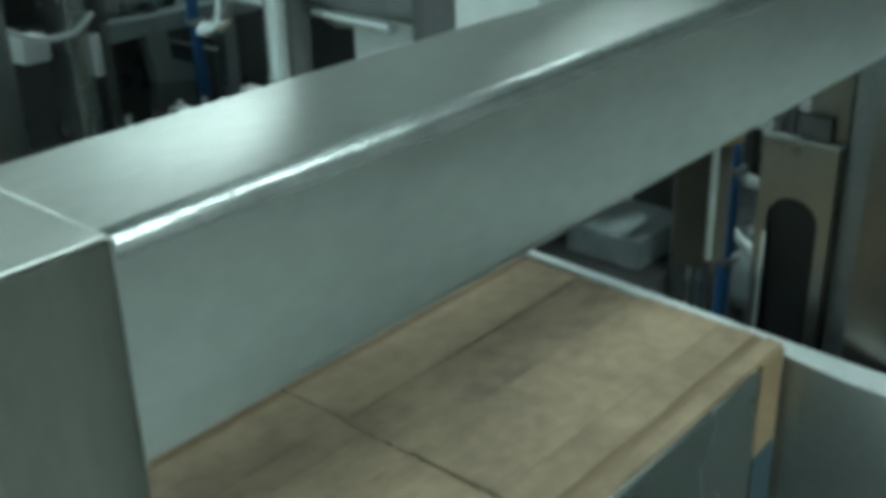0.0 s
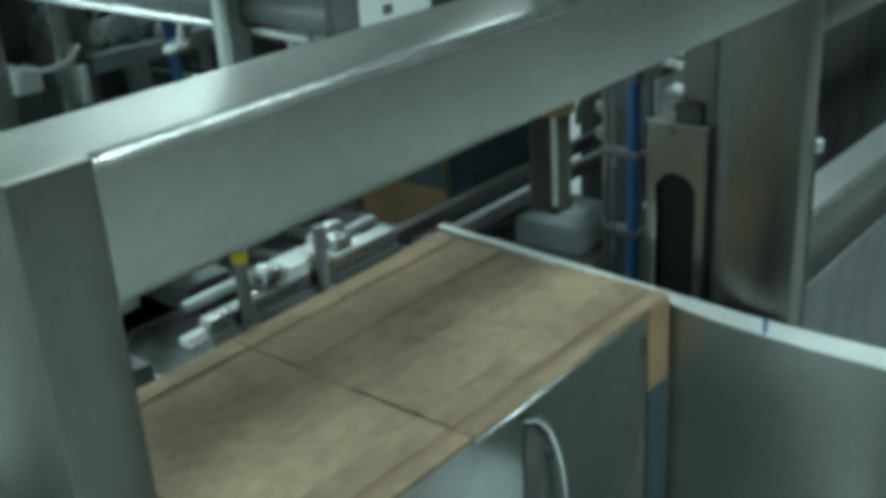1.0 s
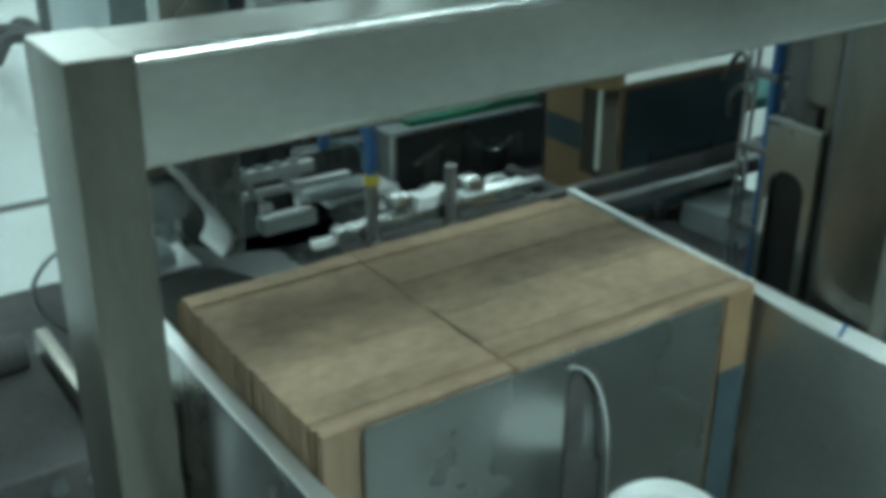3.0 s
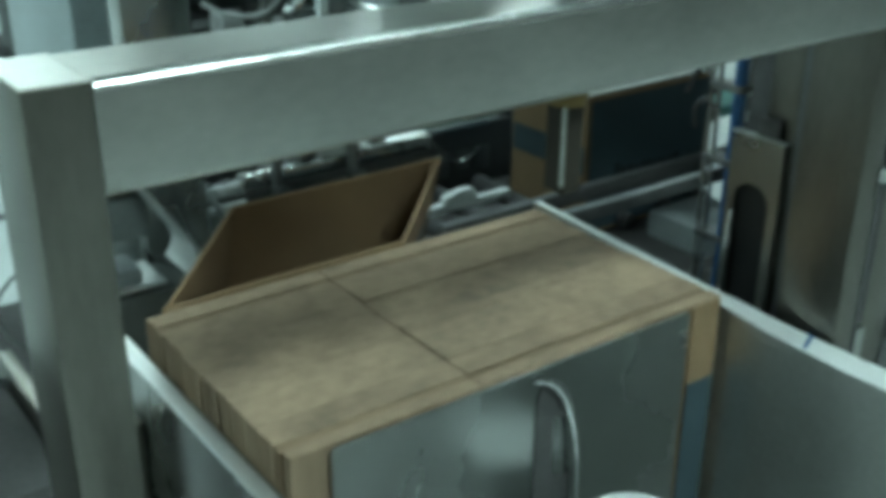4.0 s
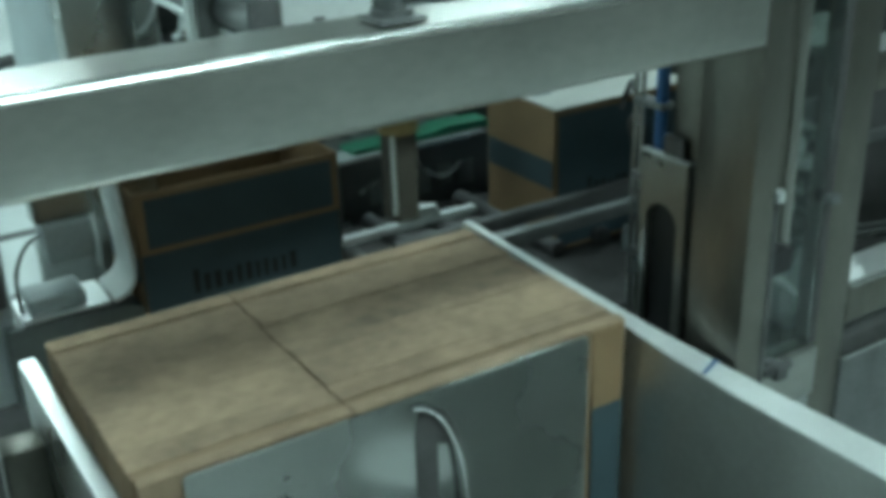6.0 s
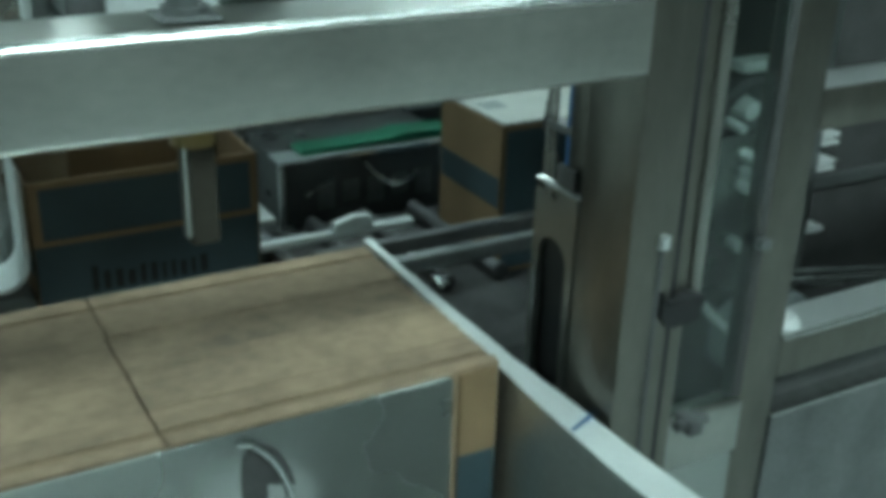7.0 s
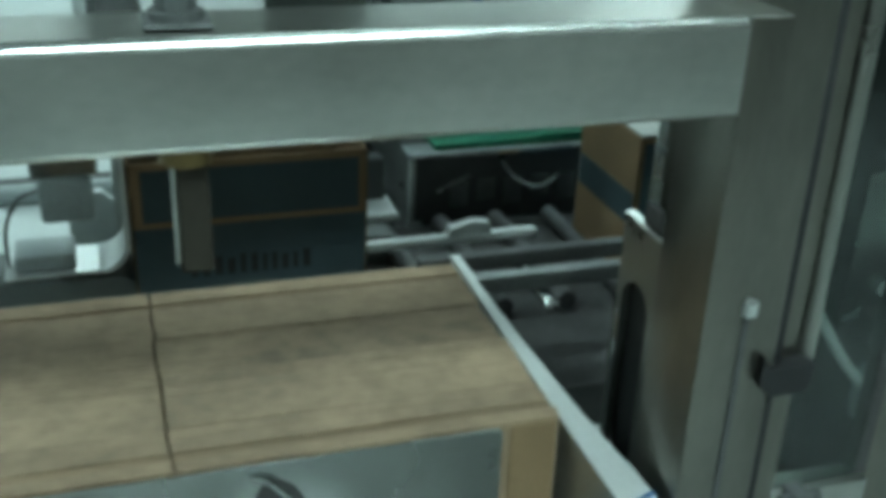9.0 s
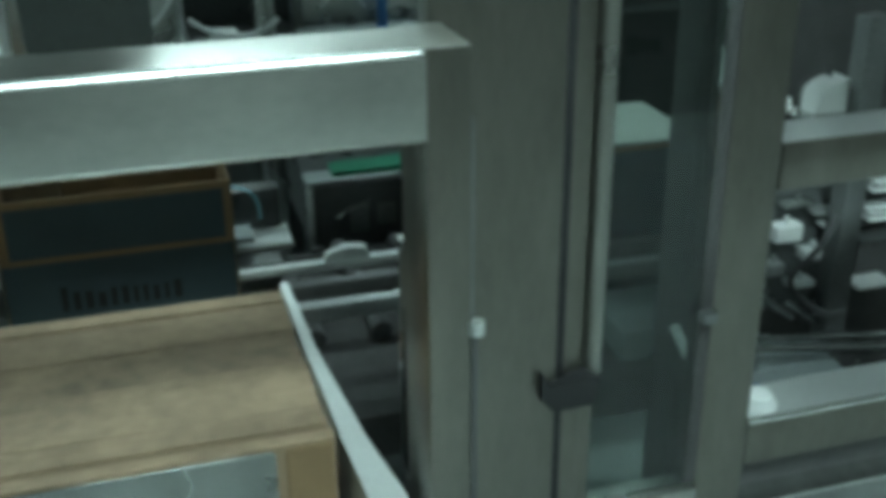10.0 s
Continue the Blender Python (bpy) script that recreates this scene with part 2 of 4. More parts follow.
# ---- the hall ----
def hall():
    bm = B()
    box(bm, -9, 6, -7, 9, -0.2, 0)
    tagged(part("floor", bm, FLOOR), "pale glossy epoxy factory floor", "floor", kind="structure")
    # Unseen walls; east stands close and grey, north is darkened, to dim steel reflections.
    for name, q in (("wall_west", (-9.2, -9, -7, 9, 0, 5)), ("wall_east", (3.5, 3.7, -7, 9, 0, 5)), ("wall_south", (-9.2, 6.2, -7.2, -7, 0, 5)), ("wall_north", (-9.2, 6.2, 9, 9.2, 0, 5))):
        bm = B()
        box(bm, *q)
        tagged(part(name, bm, WALL if name in ("wall_east", "wall_north") else PALE_WALL), "panel wall added to close the hall", "wall", kind="structure")
    bm = B()
    box(bm, -9.2, 6.2, -7.2, 9.2, 5, 5.2)
    tagged(part("ceiling", bm, CEIL), "dark ceiling of the hall", "ceiling", kind="structure")
    first = None
    for x, y in ((-7.6, -3.0), (-7.6, 1.2), (-7.6, 5.4), (-6.1, -3.0), (-6.1, 1.2), (-6.1, 5.4), (-3.0, -3.0), (-3.0, 1.2), (-3.0, 5.0), (-1.3, -3.4), (-1.3, 5.4)):
        if first is None:
            first = thing("ceiling_light", "long white fluorescent tube light under the ceiling", "lamp", x, y, 4.2, "ceiling lights")
            bm = B()
            box(bm, -0.11, 0.11, -0.85, 0.85, 0.05, 0.12, 0.01)
            part("housing", bm, WHITE_PAINT, first)
            for s in (-0.05, 0.05):
                bm = B()
                tube(bm, (s, -0.8, 0.02), (s, 0.8, 0.02), 0.022, seg=10)
                part("tube", bm, LAMP, first, "glowing tube")
            for s in (-0.6, 0.6):
                bm = B()
                tube(bm, (0, s, 0.12), (0, s, 0.8), 0.006, seg=6)
                part("hanger", bm, STEEL_DARK, first)
        else:
            copy_thing(first, pose(x, y, 4.2))
    # Unseen tubes added: one for the beam edge highlight, seven to key-light the stack.
    slim = None
    for x, y in ((0.85, 1.9), (1.98, 0.9), (2.09, 0.9), (2.20, 0.9), (2.31, 0.9), (2.42, 0.9), (2.53, 0.9), (2.64, 0.9)):
        if slim is None:
            slim = thing("slim_ceiling_light", "unseen slim tube light added as key light", "lamp", x, y, 4.2, "slim ceiling lights")
            bm = B()
            box(bm, -0.03, 0.03, -0.85, 0.85, 0.03, 0.07, 0.006)
            part("housing", bm, WHITE_PAINT, slim)
            bm = B()
            tube(bm, (0, -0.8, 0.01), (0, 0.8, 0.01), 0.022, seg=10)
            part("tube", bm, LAMP, slim, "glowing tube")
            for s in (-0.6, 0.6):
                bm = B()
                tube(bm, (0, s, 0.07), (0, s, 0.8), 0.006, seg=6)
                part("hanger", bm, STEEL_DARK, slim)
        else:
            copy_thing(slim, pose(x, y, 4.2))


hall()


# ---- the portal over the carton stack ----
def portal():
    p = thing("magazine_portal", "brushed stainless steel square-tube portal over the carton stack", "machine frame")
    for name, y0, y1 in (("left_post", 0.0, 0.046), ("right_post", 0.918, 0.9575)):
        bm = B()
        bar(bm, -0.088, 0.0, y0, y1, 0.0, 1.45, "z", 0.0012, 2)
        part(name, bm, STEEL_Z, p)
        # Thin plate in the brighter steel puts the post top's sheen into colour.
        bm = B()
        box(bm, -0.087, -0.001, y0 + 0.001, y1 - 0.001, 1.4502, 1.4514, 0.0005, 1)
        part("end_cap", bm, STEEL_Y, p)
    bm = B()
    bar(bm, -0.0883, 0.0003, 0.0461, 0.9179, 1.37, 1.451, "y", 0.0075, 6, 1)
    # Only the top front rounding keeps the painted highlight.
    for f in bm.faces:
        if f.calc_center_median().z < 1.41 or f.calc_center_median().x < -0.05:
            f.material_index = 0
    part("beam", bm, [STEEL_Y, EDGE], p, "brushed stainless cross beam with a highlight put into its top edge")
    for y in (0.0461, 0.9179):
        bm = B()
        pipe(bm, [(-0.086, y, 1.4505), (-0.007, y, 1.4505), (-0.002, y, 1.4475), (-0.0003, y, 1.443), (-0.0003, y, 1.372)], 0.0008, 8)
        part("weld_seam", bm, STEEL_Y, p)
    bm = B()
    box(bm, -0.062, -0.018, 0.467, 0.513, 1.4525, 1.456, 0.001, 1)
    part("pad", bm, STEEL_DARK, p)
    bm = B()
    tube(bm, (-0.04, 0.49, 1.4555), (-0.04, 0.49, 1.462), 0.019, seg=24)
    part("washer", bm, STEEL_DARK, p)
    bm = B()
    tube(bm, (-0.04, 0.49, 1.462), (-0.04, 0.49, 1.478), 0.0145, seg=6)
    part("nut", bm, STEEL_DARK, p)
    bm = B()
    for k in range(22):
        z = 1.478 + k * 0.004
        tube(bm, (-0.04, 0.49, z), (-0.04, 0.49, z + 0.002), 0.0115, 0.0095, 14, cap=False)
        tube(bm, (-0.04, 0.49, z + 0.002), (-0.04, 0.49, z + 0.004), 0.0095, 0.0115, 14, cap=False)
    bmesh.ops.remove_doubles(bm, verts=bm.verts, dist=0.0003)
    part("threaded_rod", bm, CHROME, p, "bright threaded rod through the beam")
    bm = B()
    tube(bm, (-0.04, 0.49, 1.368), (-0.04, 0.49, 1.352), 0.019, seg=24)
    part("collar", bm, BRASS, p, "dull brass collar under the beam")
    bm = B()
    box(bm, -0.060, -0.032, 0.4815, 0.506, 1.264, 1.352, 0.002, 1)
    part("hold_down", bm, BRONZE, p, "dark bronze hold-down block")
    bm = B()
    box(bm, -0.0335, -0.030, 0.4778, 0.4812, 1.274, 1.355, 0.0006, 1)
    part("strip", bm, STEEL_Y, p, "bright flat strip beside the hold-down")
    return p


portal()


# ---- the magazine: rails, pusher, stack ----
def loft(bm, sections):
    rows = [[bm.verts.new(v) for v in s] for s in sections]
    n = len(rows[0])
    for a, b in zip(rows, rows[1:]):
        for i in range(n):
            bm.faces.new((a[i], a[(i + 1) % n], b[(i + 1) % n], b[i]))
    bm.faces.new(rows[0])
    bm.faces.new(rows[-1][::-1])
    return bm


def side_rails():
    r = thing("magazine_side_guide", "stainless sheet side guide with a folded pale top lip", "guide rail")
    # lip: x, inner edge, outer edge, height
    lip = [(-0.49, 0.850, 0.861, 1.026), (-0.30, 0.853, 0.868, 1.016), (-0.15, 0.860, 0.886, 1.000), (-0.06, 0.868, 0.905, 0.986), (0.05, 0.872, 0.914, 0.981), (0.30, 0.878, 0.932, 0.980), (0.95, 0.89, 0.955, 0.980)]
    bm = B()
    loft(bm, [((x, a, z), (x, b, z), (x, b, z - 0.003), (x, a, z - 0.003)) for x, a, b, z in lip])
    part("top_lip", bm, ALU_MATT, r, "pale folded top lip")
    bm = B()
    loft(bm, [((x, a, z - 0.003), (x, a + 0.003, z - 0.003), (x, a + 0.003, 0.45), (x, a, 0.45)) for x, a, b, z in lip])
    part("side_sheet", bm, SIDE_STEEL, r)
    bm = B()
    loft(bm, [((x, b - 0.002, z - 0.0031), (x, b, z - 0.0031), (x, b, z - 0.022), (x, b - 0.002, z - 0.022)) for x, a, b, z in lip])
    part("lip_return", bm, ALU, r)
    bm = B()
    prism(bm, [(-0.012, 0.873), (-0.007, 0.873), (-0.022, 0.910), (-0.028, 0.909)], "z", 0.9842, 0.9848)
    part("pen_mark", bm, BLUE_INK, r, "blue pen stroke across the lip")
    for x in (-0.45, 0.74):
        bm = B()
        box(bm, x, x + 0.06, 0.86, 0.93, 0, 0.45, 0.004)
        part("leg", bm, STEEL_Z, r)

    l = thing("magazine_side_guide", "stainless sheet side guide with a bright top lip beside the stack", "guide rail")
    bm = B()
    box(bm, -0.55, 0.62, 0.203, 0.2245, 0.967, 0.970, 0.001, 1)
    part("top_lip", bm, ALU, l, "bright folded top lip")
    bm = B()
    box(bm, -0.55, 0.62, 0.203, 0.206, 0.45, 0.967)
    part("side_sheet", bm, STEEL_DULL, l)
    for x in (-0.5, 0.5):
        bm = B()
        box(bm, x, x + 0.05, 0.15, 0.203, 0, 0.9, 0.004)
        part("leg", bm, STEEL_Z, l)
    d = thing("magazine_deck", "stainless deck under the carton stack", "machine deck")
    bm = B()
    box(bm, -0.53, 0.95, 0.228, 0.868, 0.44, 0.45)
    part("sheet", bm, STEEL_DULL, d)
    for y in (0.26, 0.82):
        for x in (-0.5, 0.8):
            bm = B()
            box(bm, x, x + 0.06, y - 0.02, y + 0.02, 0, 0.44)
            part("leg", bm, STEEL_Z, d)


side_rails()


def rounded(x0, x1, z0, z1, r, n=6):
    pts = []
    for cx, cz, a in ((x1 - r, z1 - r, 0), (x0 + r, z1 - r, 90), (x0 + r, z0 + r, 180), (x1 - r, z0 + r, 270)):
        for k in range(n + 1):
            w = radians(a + 90 * k / n)
            pts.append((cx + r * math.cos(w), cz + r * math.sin(w)))
    return pts


def pusher():
    p = thing("stack_pusher", "stainless pusher plate with a bent chrome handle against the stack", "pusher plate")
    bm = B()
    prism(bm, rounded(0.273, 0.786, 0.455, 1.0155, 0.006, 3), "x", -0.121, -0.118)
    part("plate", bm, STEEL, p)
    bm = B()
    pipe(bm, [(-0.116, 0.535, 1.003), (-0.112, 0.552, 0.998), (-0.110, 0.572, 0.975), (-0.109, 0.588, 0.935), (-0.108, 0.595, 0.895), (-0.108, 0.598, 0.85), (-0.108, 0.599, 0.78), (-0.110, 0.598, 0.70), (-0.116, 0.598, 0.66)], 0.0033, 10)
    part("handle", bm, CHROME, p, "bent chrome rod handle")
    # Flat black pieces imitate the dark reflection in the plate beside the handle.
    bm = B()
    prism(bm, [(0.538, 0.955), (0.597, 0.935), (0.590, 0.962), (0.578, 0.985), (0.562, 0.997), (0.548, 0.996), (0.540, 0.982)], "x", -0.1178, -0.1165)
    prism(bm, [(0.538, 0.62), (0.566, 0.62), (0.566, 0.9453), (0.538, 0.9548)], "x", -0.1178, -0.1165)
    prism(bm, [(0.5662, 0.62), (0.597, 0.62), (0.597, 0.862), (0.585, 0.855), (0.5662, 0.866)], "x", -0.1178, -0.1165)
    part("backing", bm, BLACK_MATTE, p, "black shapes standing in for a dark reflection around the handle")
    bm = B()
    box(bm, -0.117, 0.10, 0.45, 0.70, 0.455, 0.475, 0.002)
    part("foot", bm, STEEL_DULL, p)
    c = thing("plastic_bucket", "white plastic bucket with a round lid in the magazine", "bucket", 0.0, 0.592, 0.475)
    bm = B()
    prof = [(0.0, 0.366), (0.052, 0.366), (0.056, 0.369), (0.060, 0.375), (0.066, 0.375), (0.071, 0.370), (0.072, 0.348), (0.066, 0.345), (0.060, 0.0), (0.0, 0.0)]
    rings = []
    for rr, zz in prof:
        rings.append([bm.verts.new((max(rr, 0.0004) * math.cos(2 * math.pi * k / 32), max(rr, 0.0004) * math.sin(2 * math.pi * k / 32), zz)) for k in range(32)])
    for a, b in zip(rings, rings[1:]):
        for k in range(32):
            bm.faces.new((a[k], a[(k + 1) % 32], b[(k + 1) % 32], b[k]))
    bm.faces.new(rings[0])
    bm.faces.new(rings[-1])
    part("body", bm, WHITE_PLASTIC, c)


pusher()


# ---- slotted plate, posts and guard to the right ----
def slotted_plate():
    p = thing("slotted_bracket", "grey sheet-metal bracket with a long rounded slot", "bracket")
    outer = [(-0.210, 0.70), (-0.128, 0.70), (-0.128, 1.195), (-0.210, 1.195)]
    slot = rounded(-0.199, -0.141, 0.905, 1.133, 0.028, 8)
    bm = B()
    lo = [bm.verts.new((x, 0.944, z)) for x, z in outer]
    inn = [bm.verts.new((x, 0.944, z)) for x, z in slot]
    e = [bm.edges.new((lo[i], lo[(i + 1) % 4])) for i in range(4)] + [bm.edges.new((inn[i], inn[(i + 1) % len(inn)])) for i in range(len(inn))]
    bmesh.ops.triangle_fill(bm, edges=e, use_beauty=True)
    for f in [f for f in bm.faces if -0.198 < f.calc_center_median().x < -0.142 and 0.91 < f.calc_center_median().z < 1.128 and all(v in inn for v in f.verts)]:
        bm.faces.remove(f)
    g = bmesh.ops.extrude_face_region(bm, geom=list(bm.faces))
    bmesh.ops.translate(bm, verts=[v for v in g["geom"] if isinstance(v, bmesh.types.BMVert)], vec=(0, 0.009, 0))
    part("plate", bm, ROD_STEEL, p, soft=False)
    bm = B()
    box(bm, -0.213, -0.127, 0.944, 0.956, 1.195, 1.1985, 0.001, 1)
    part("top_flange", bm, ALU, p, "bright top edge")
    bm = B()
    box(bm, -0.175, -0.14, 0.946, 0.955, 1.1986, 1.225, 0.003)
    part("sensor", bm, BLACK, p, "small black sensor")
    # Added chrome line on one side only: the cut edge catching light.
    bm = B()
    pipe(bm, [(-0.199, 0.9425, 1.09), (-0.199, 0.9425, 1.0), (-0.199, 0.9425, 0.94), (-0.193, 0.9425, 0.918), (-0.178, 0.9425, 0.906)], 0.0022, 8)
    part("slot_edge_glint", bm, CHROME, p, "chrome line standing in for the slot's lit cut edge")
    # Added black sheet; stands in for the shade inside the slot.
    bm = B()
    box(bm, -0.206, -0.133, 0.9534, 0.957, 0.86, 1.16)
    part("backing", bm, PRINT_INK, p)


slotted_plate()


def machine_posts():
    p = thing("case_erector_upright", "tall brushed stainless upright of the case erector", "machine upright")
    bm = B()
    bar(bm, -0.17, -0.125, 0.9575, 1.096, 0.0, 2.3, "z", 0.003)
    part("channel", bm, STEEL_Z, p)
    bm = B()
    box(bm, -0.012, 0.0012, 0.958, 0.9635, 0.3, 1.19, 0.0005, 1)
    part("slot_strip", bm, BLACK, p)
    bm = B()
    box(bm, -0.1249, -0.0885, 0.9578, 0.99, 0.2, 1.36, 0.002)
    part("spacer", bm, STEEL_DARK, p)
    bm = B()
    tube(bm, (0.0, 0.962, 1.186), (0.0, 0.962, 1.199), 0.0075, seg=12)
    part("pin", bm, ALU, p)
    bm = B()
    box(bm, -0.21, -0.1285, 1.0962, 1.1055, 0.0, 2.3)
    part("seal", bm, PRINT_INK, p)
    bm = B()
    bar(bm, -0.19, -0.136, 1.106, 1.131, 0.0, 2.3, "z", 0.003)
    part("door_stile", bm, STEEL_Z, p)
    bm = B()
    tube(bm, (-0.143, 1.145, 1.035), (-0.143, 1.145, 2.3), 0.0115, seg=20)
    part("guide_rod", bm, ROD_STEEL, p, "polished vertical guide rod")
    bm = B()
    prism(bm, [(1.076, 1.058), (1.076, 1.024), (1.092, 1.006), (1.138, 1.008), (1.144, 1.040), (1.132, 1.044), (1.084, 1.040)], "x", -0.155, -0.115)
    part("rod_clamp", bm, PRINT_INK, p, "black rod clamp")
    bm = B()
    bar(bm, -0.195, -0.165, 1.132, 1.16, 0.0, 1.02, "z", 0.002)
    part("lower_stile", bm, STEEL_Z, p)
    # Added out of view: roof and front sheet keep ceiling light off the lane.
    h = thing("machine_hood", "unseen hood added to shade the carton lane", "machine hood")
    bm = B()
    box(bm, -1.45, -0.13, 0.40, 1.75, 2.301, 2.34, 0.003)
    part("roof_sheet", bm, STEEL_DULL, h)
    bm = B()
    box(bm, -0.129, -0.122, 0.40, 1.75, 1.60, 2.34, 0.002)
    part("front_sheet", bm, STEEL_DULL, h)


machine_posts()


def guard():
    g = thing("machine_guard", "stainless guard frame with clear panes beside the case erector", "guard")
    bm = B()
    box(bm, -0.262, -0.214, 1.338, 1.408, 0.0, 2.3, 0.004)
    part("post", bm, STEEL_Z, g)
    bm = B()
    box(bm, -0.24, -0.212, 1.320, 1.337, 0.79, 2.3, 0.002)
    part("gasket", bm, BLACK_MATTE, g)
    bm = B()
    box(bm, -0.213, -0.195, 1.316, 1.336, 1.035, 1.05, 0.003)
    part("clip", bm, STEEL_DARK, g)
    bm = B()
    box(bm, -0.22, -0.214, 1.136, 1.319, 0.79, 2.3)
    pane = part("pane", bm, GLASS, g, "clear pane with reflections")
    pane.visible_shadow = False
    bm = B()
    box(bm, -0.25, -0.205, 1.136, 1.337, 0.70, 0.787, 0.004)
    part("sill", bm, STEEL_Y, g)
    bm = B()
    box(bm, -0.245, -0.212, 1.136, 1.337, 0.03, 0.699, 0.003)
    part("lower_panel", bm, STEEL_DULL, g)
    bm = B()
    box(bm, -0.212, -0.175, 1.21, 1.235, 0.775, 0.80, 0.003)
    tube(bm, (-0.19, 1.195, 0.79), (-0.19, 1.25, 0.79), 0.008, seg=10)
    part("latch", bm, BLACK, g)
    for name, z0, z1 in (("upper_bar", 1.19, 1.25), ("lower_bar", 0.80, 0.872)):
        bm = B()
        box(bm, -0.288, -0.214, 1.409, 3.2, z0, z1, 0.005)
        part(name, bm, STEEL_Z, g)
        bm = B()
        box(bm, -0.286, -0.216, 1.41, 3.199, z1 + 0.0002, z1 + 0.0022, 0.0008, 1)
        part("top_cap", bm, ALU, g, "pale bright top face")
    bm = B()
    box(bm, -0.262, -0.21, 1.409, 3.2, 0.03, 0.735, 0.004)
    part("kick_plate", bm, STEEL_DARK, g)
    bm = B()
    box(bm, -0.258, -0.248, 1.409, 3.2, 0.7412, 0.7999)
    part("shadow_gap", bm, BLACK, g)
    bm = B()
    box(bm, -0.2605, -0.2075, 1.409, 3.2, 0.7352, 0.741, 0.001, 1)
    part("bright_lip", bm, EDGE, g, "bright top lip")
    bm = B()
    box(bm, -0.2142, -0.2115, 1.409, 3.2, 0.865, 0.8715, 0.001, 1)
    part("bright_lip", bm, EDGE, g)
    # Flat white disc imitates the glare spot on the bar.
    bm = B()
    tube(bm, (-0.245, 1.44, 0.8743), (-0.245, 1.44, 0.888), 0.026, 0.018, 20)
    part("bar_highlight", bm, WHITE_PLASTIC, g, "white disc standing in for a highlight on the bar")
    bm = B()
    box(bm, -1.25, -0.263, 3.22, 3.25, 0.0, 2.2, 0.004)
    part("end_panel", bm, DARK_PAINT, g, "dark end panel")
    bm = B()
    box(bm, -0.262, -0.214, 3.2, 3.27, 0.0, 2.3, 0.004)
    part("post", bm, STEEL_Z, g)


guard()


# ---- the conveyor behind the stack ----
def conveyor():
    c = thing("carton_conveyor", "dark steel conveyor with guide bars behind the stack", "conveyor")
    bm = B()
    box(bm, -1.25, -0.60, 0.10, 1.72, 0.64, 0.72, 0.004)
    part("bed", bm, BLACK_MATTE, c)
    bm = B()
    box(bm, -1.12, -0.62, 0.28, 0.86, 0.7202, 0.734, 0.003)
    part("slide_plate", bm, STEEL_DULL, c, "dull steel slide plate")
    for x, z, m in ((-0.80, 0.855, BLACK), (-0.72, 0.855, STEEL_DARK)):
        bm = B()
        box(bm, x - 0.012, x + 0.012, 0.90, 2.6, z - 0.014, z + 0.014, 0.003)
        part("guide_bar", bm, m, c)
    bm = B()
    box(bm, -0.82, -0.66, 1.072, 1.092, 0.826, 0.838, 0.002)
    part("cross_bar", bm, STEEL_DULL, c)
    for y in (0.3, 1.6):
        for x in (-1.2, -0.65):
            bm = B()
            box(bm, x - 0.025, x + 0.025, y - 0.025, y + 0.025, 0, 0.64, 0.003)
            part("leg", bm, STEEL_DULL, c)
    bm = B()
    box(bm, -0.925, -0.903, 0.70, 1.15, 0.838, 0.852, 0.003)
    part("side_rail", bm, WHITE_PAINT, c, "white side rail")
    bm = B()
    prism(bm, [(0.985, 0.8522), (1.065, 0.8522), (1.06, 0.872), (1.03, 0.876), (0.99, 0.866)], "x", -0.925, -0.905)
    part("stop_block", bm, WHITE_PAINT, c)
    roller = None
    for k in range(7):
        if roller is None:
            bm = B()
            tube(bm, (-1.22, 0, 0), (-0.84, 0, 0), 0.018, seg=12)
            roller = part("roller", bm, BLACK, c)
            roller.location = (0, 0.95, 0.736)
        else:
            r = roller.copy()
            scene.collection.objects.link(r)
            r.location = (0, 0.95 + k * 0.12, 0.736)


conveyor()


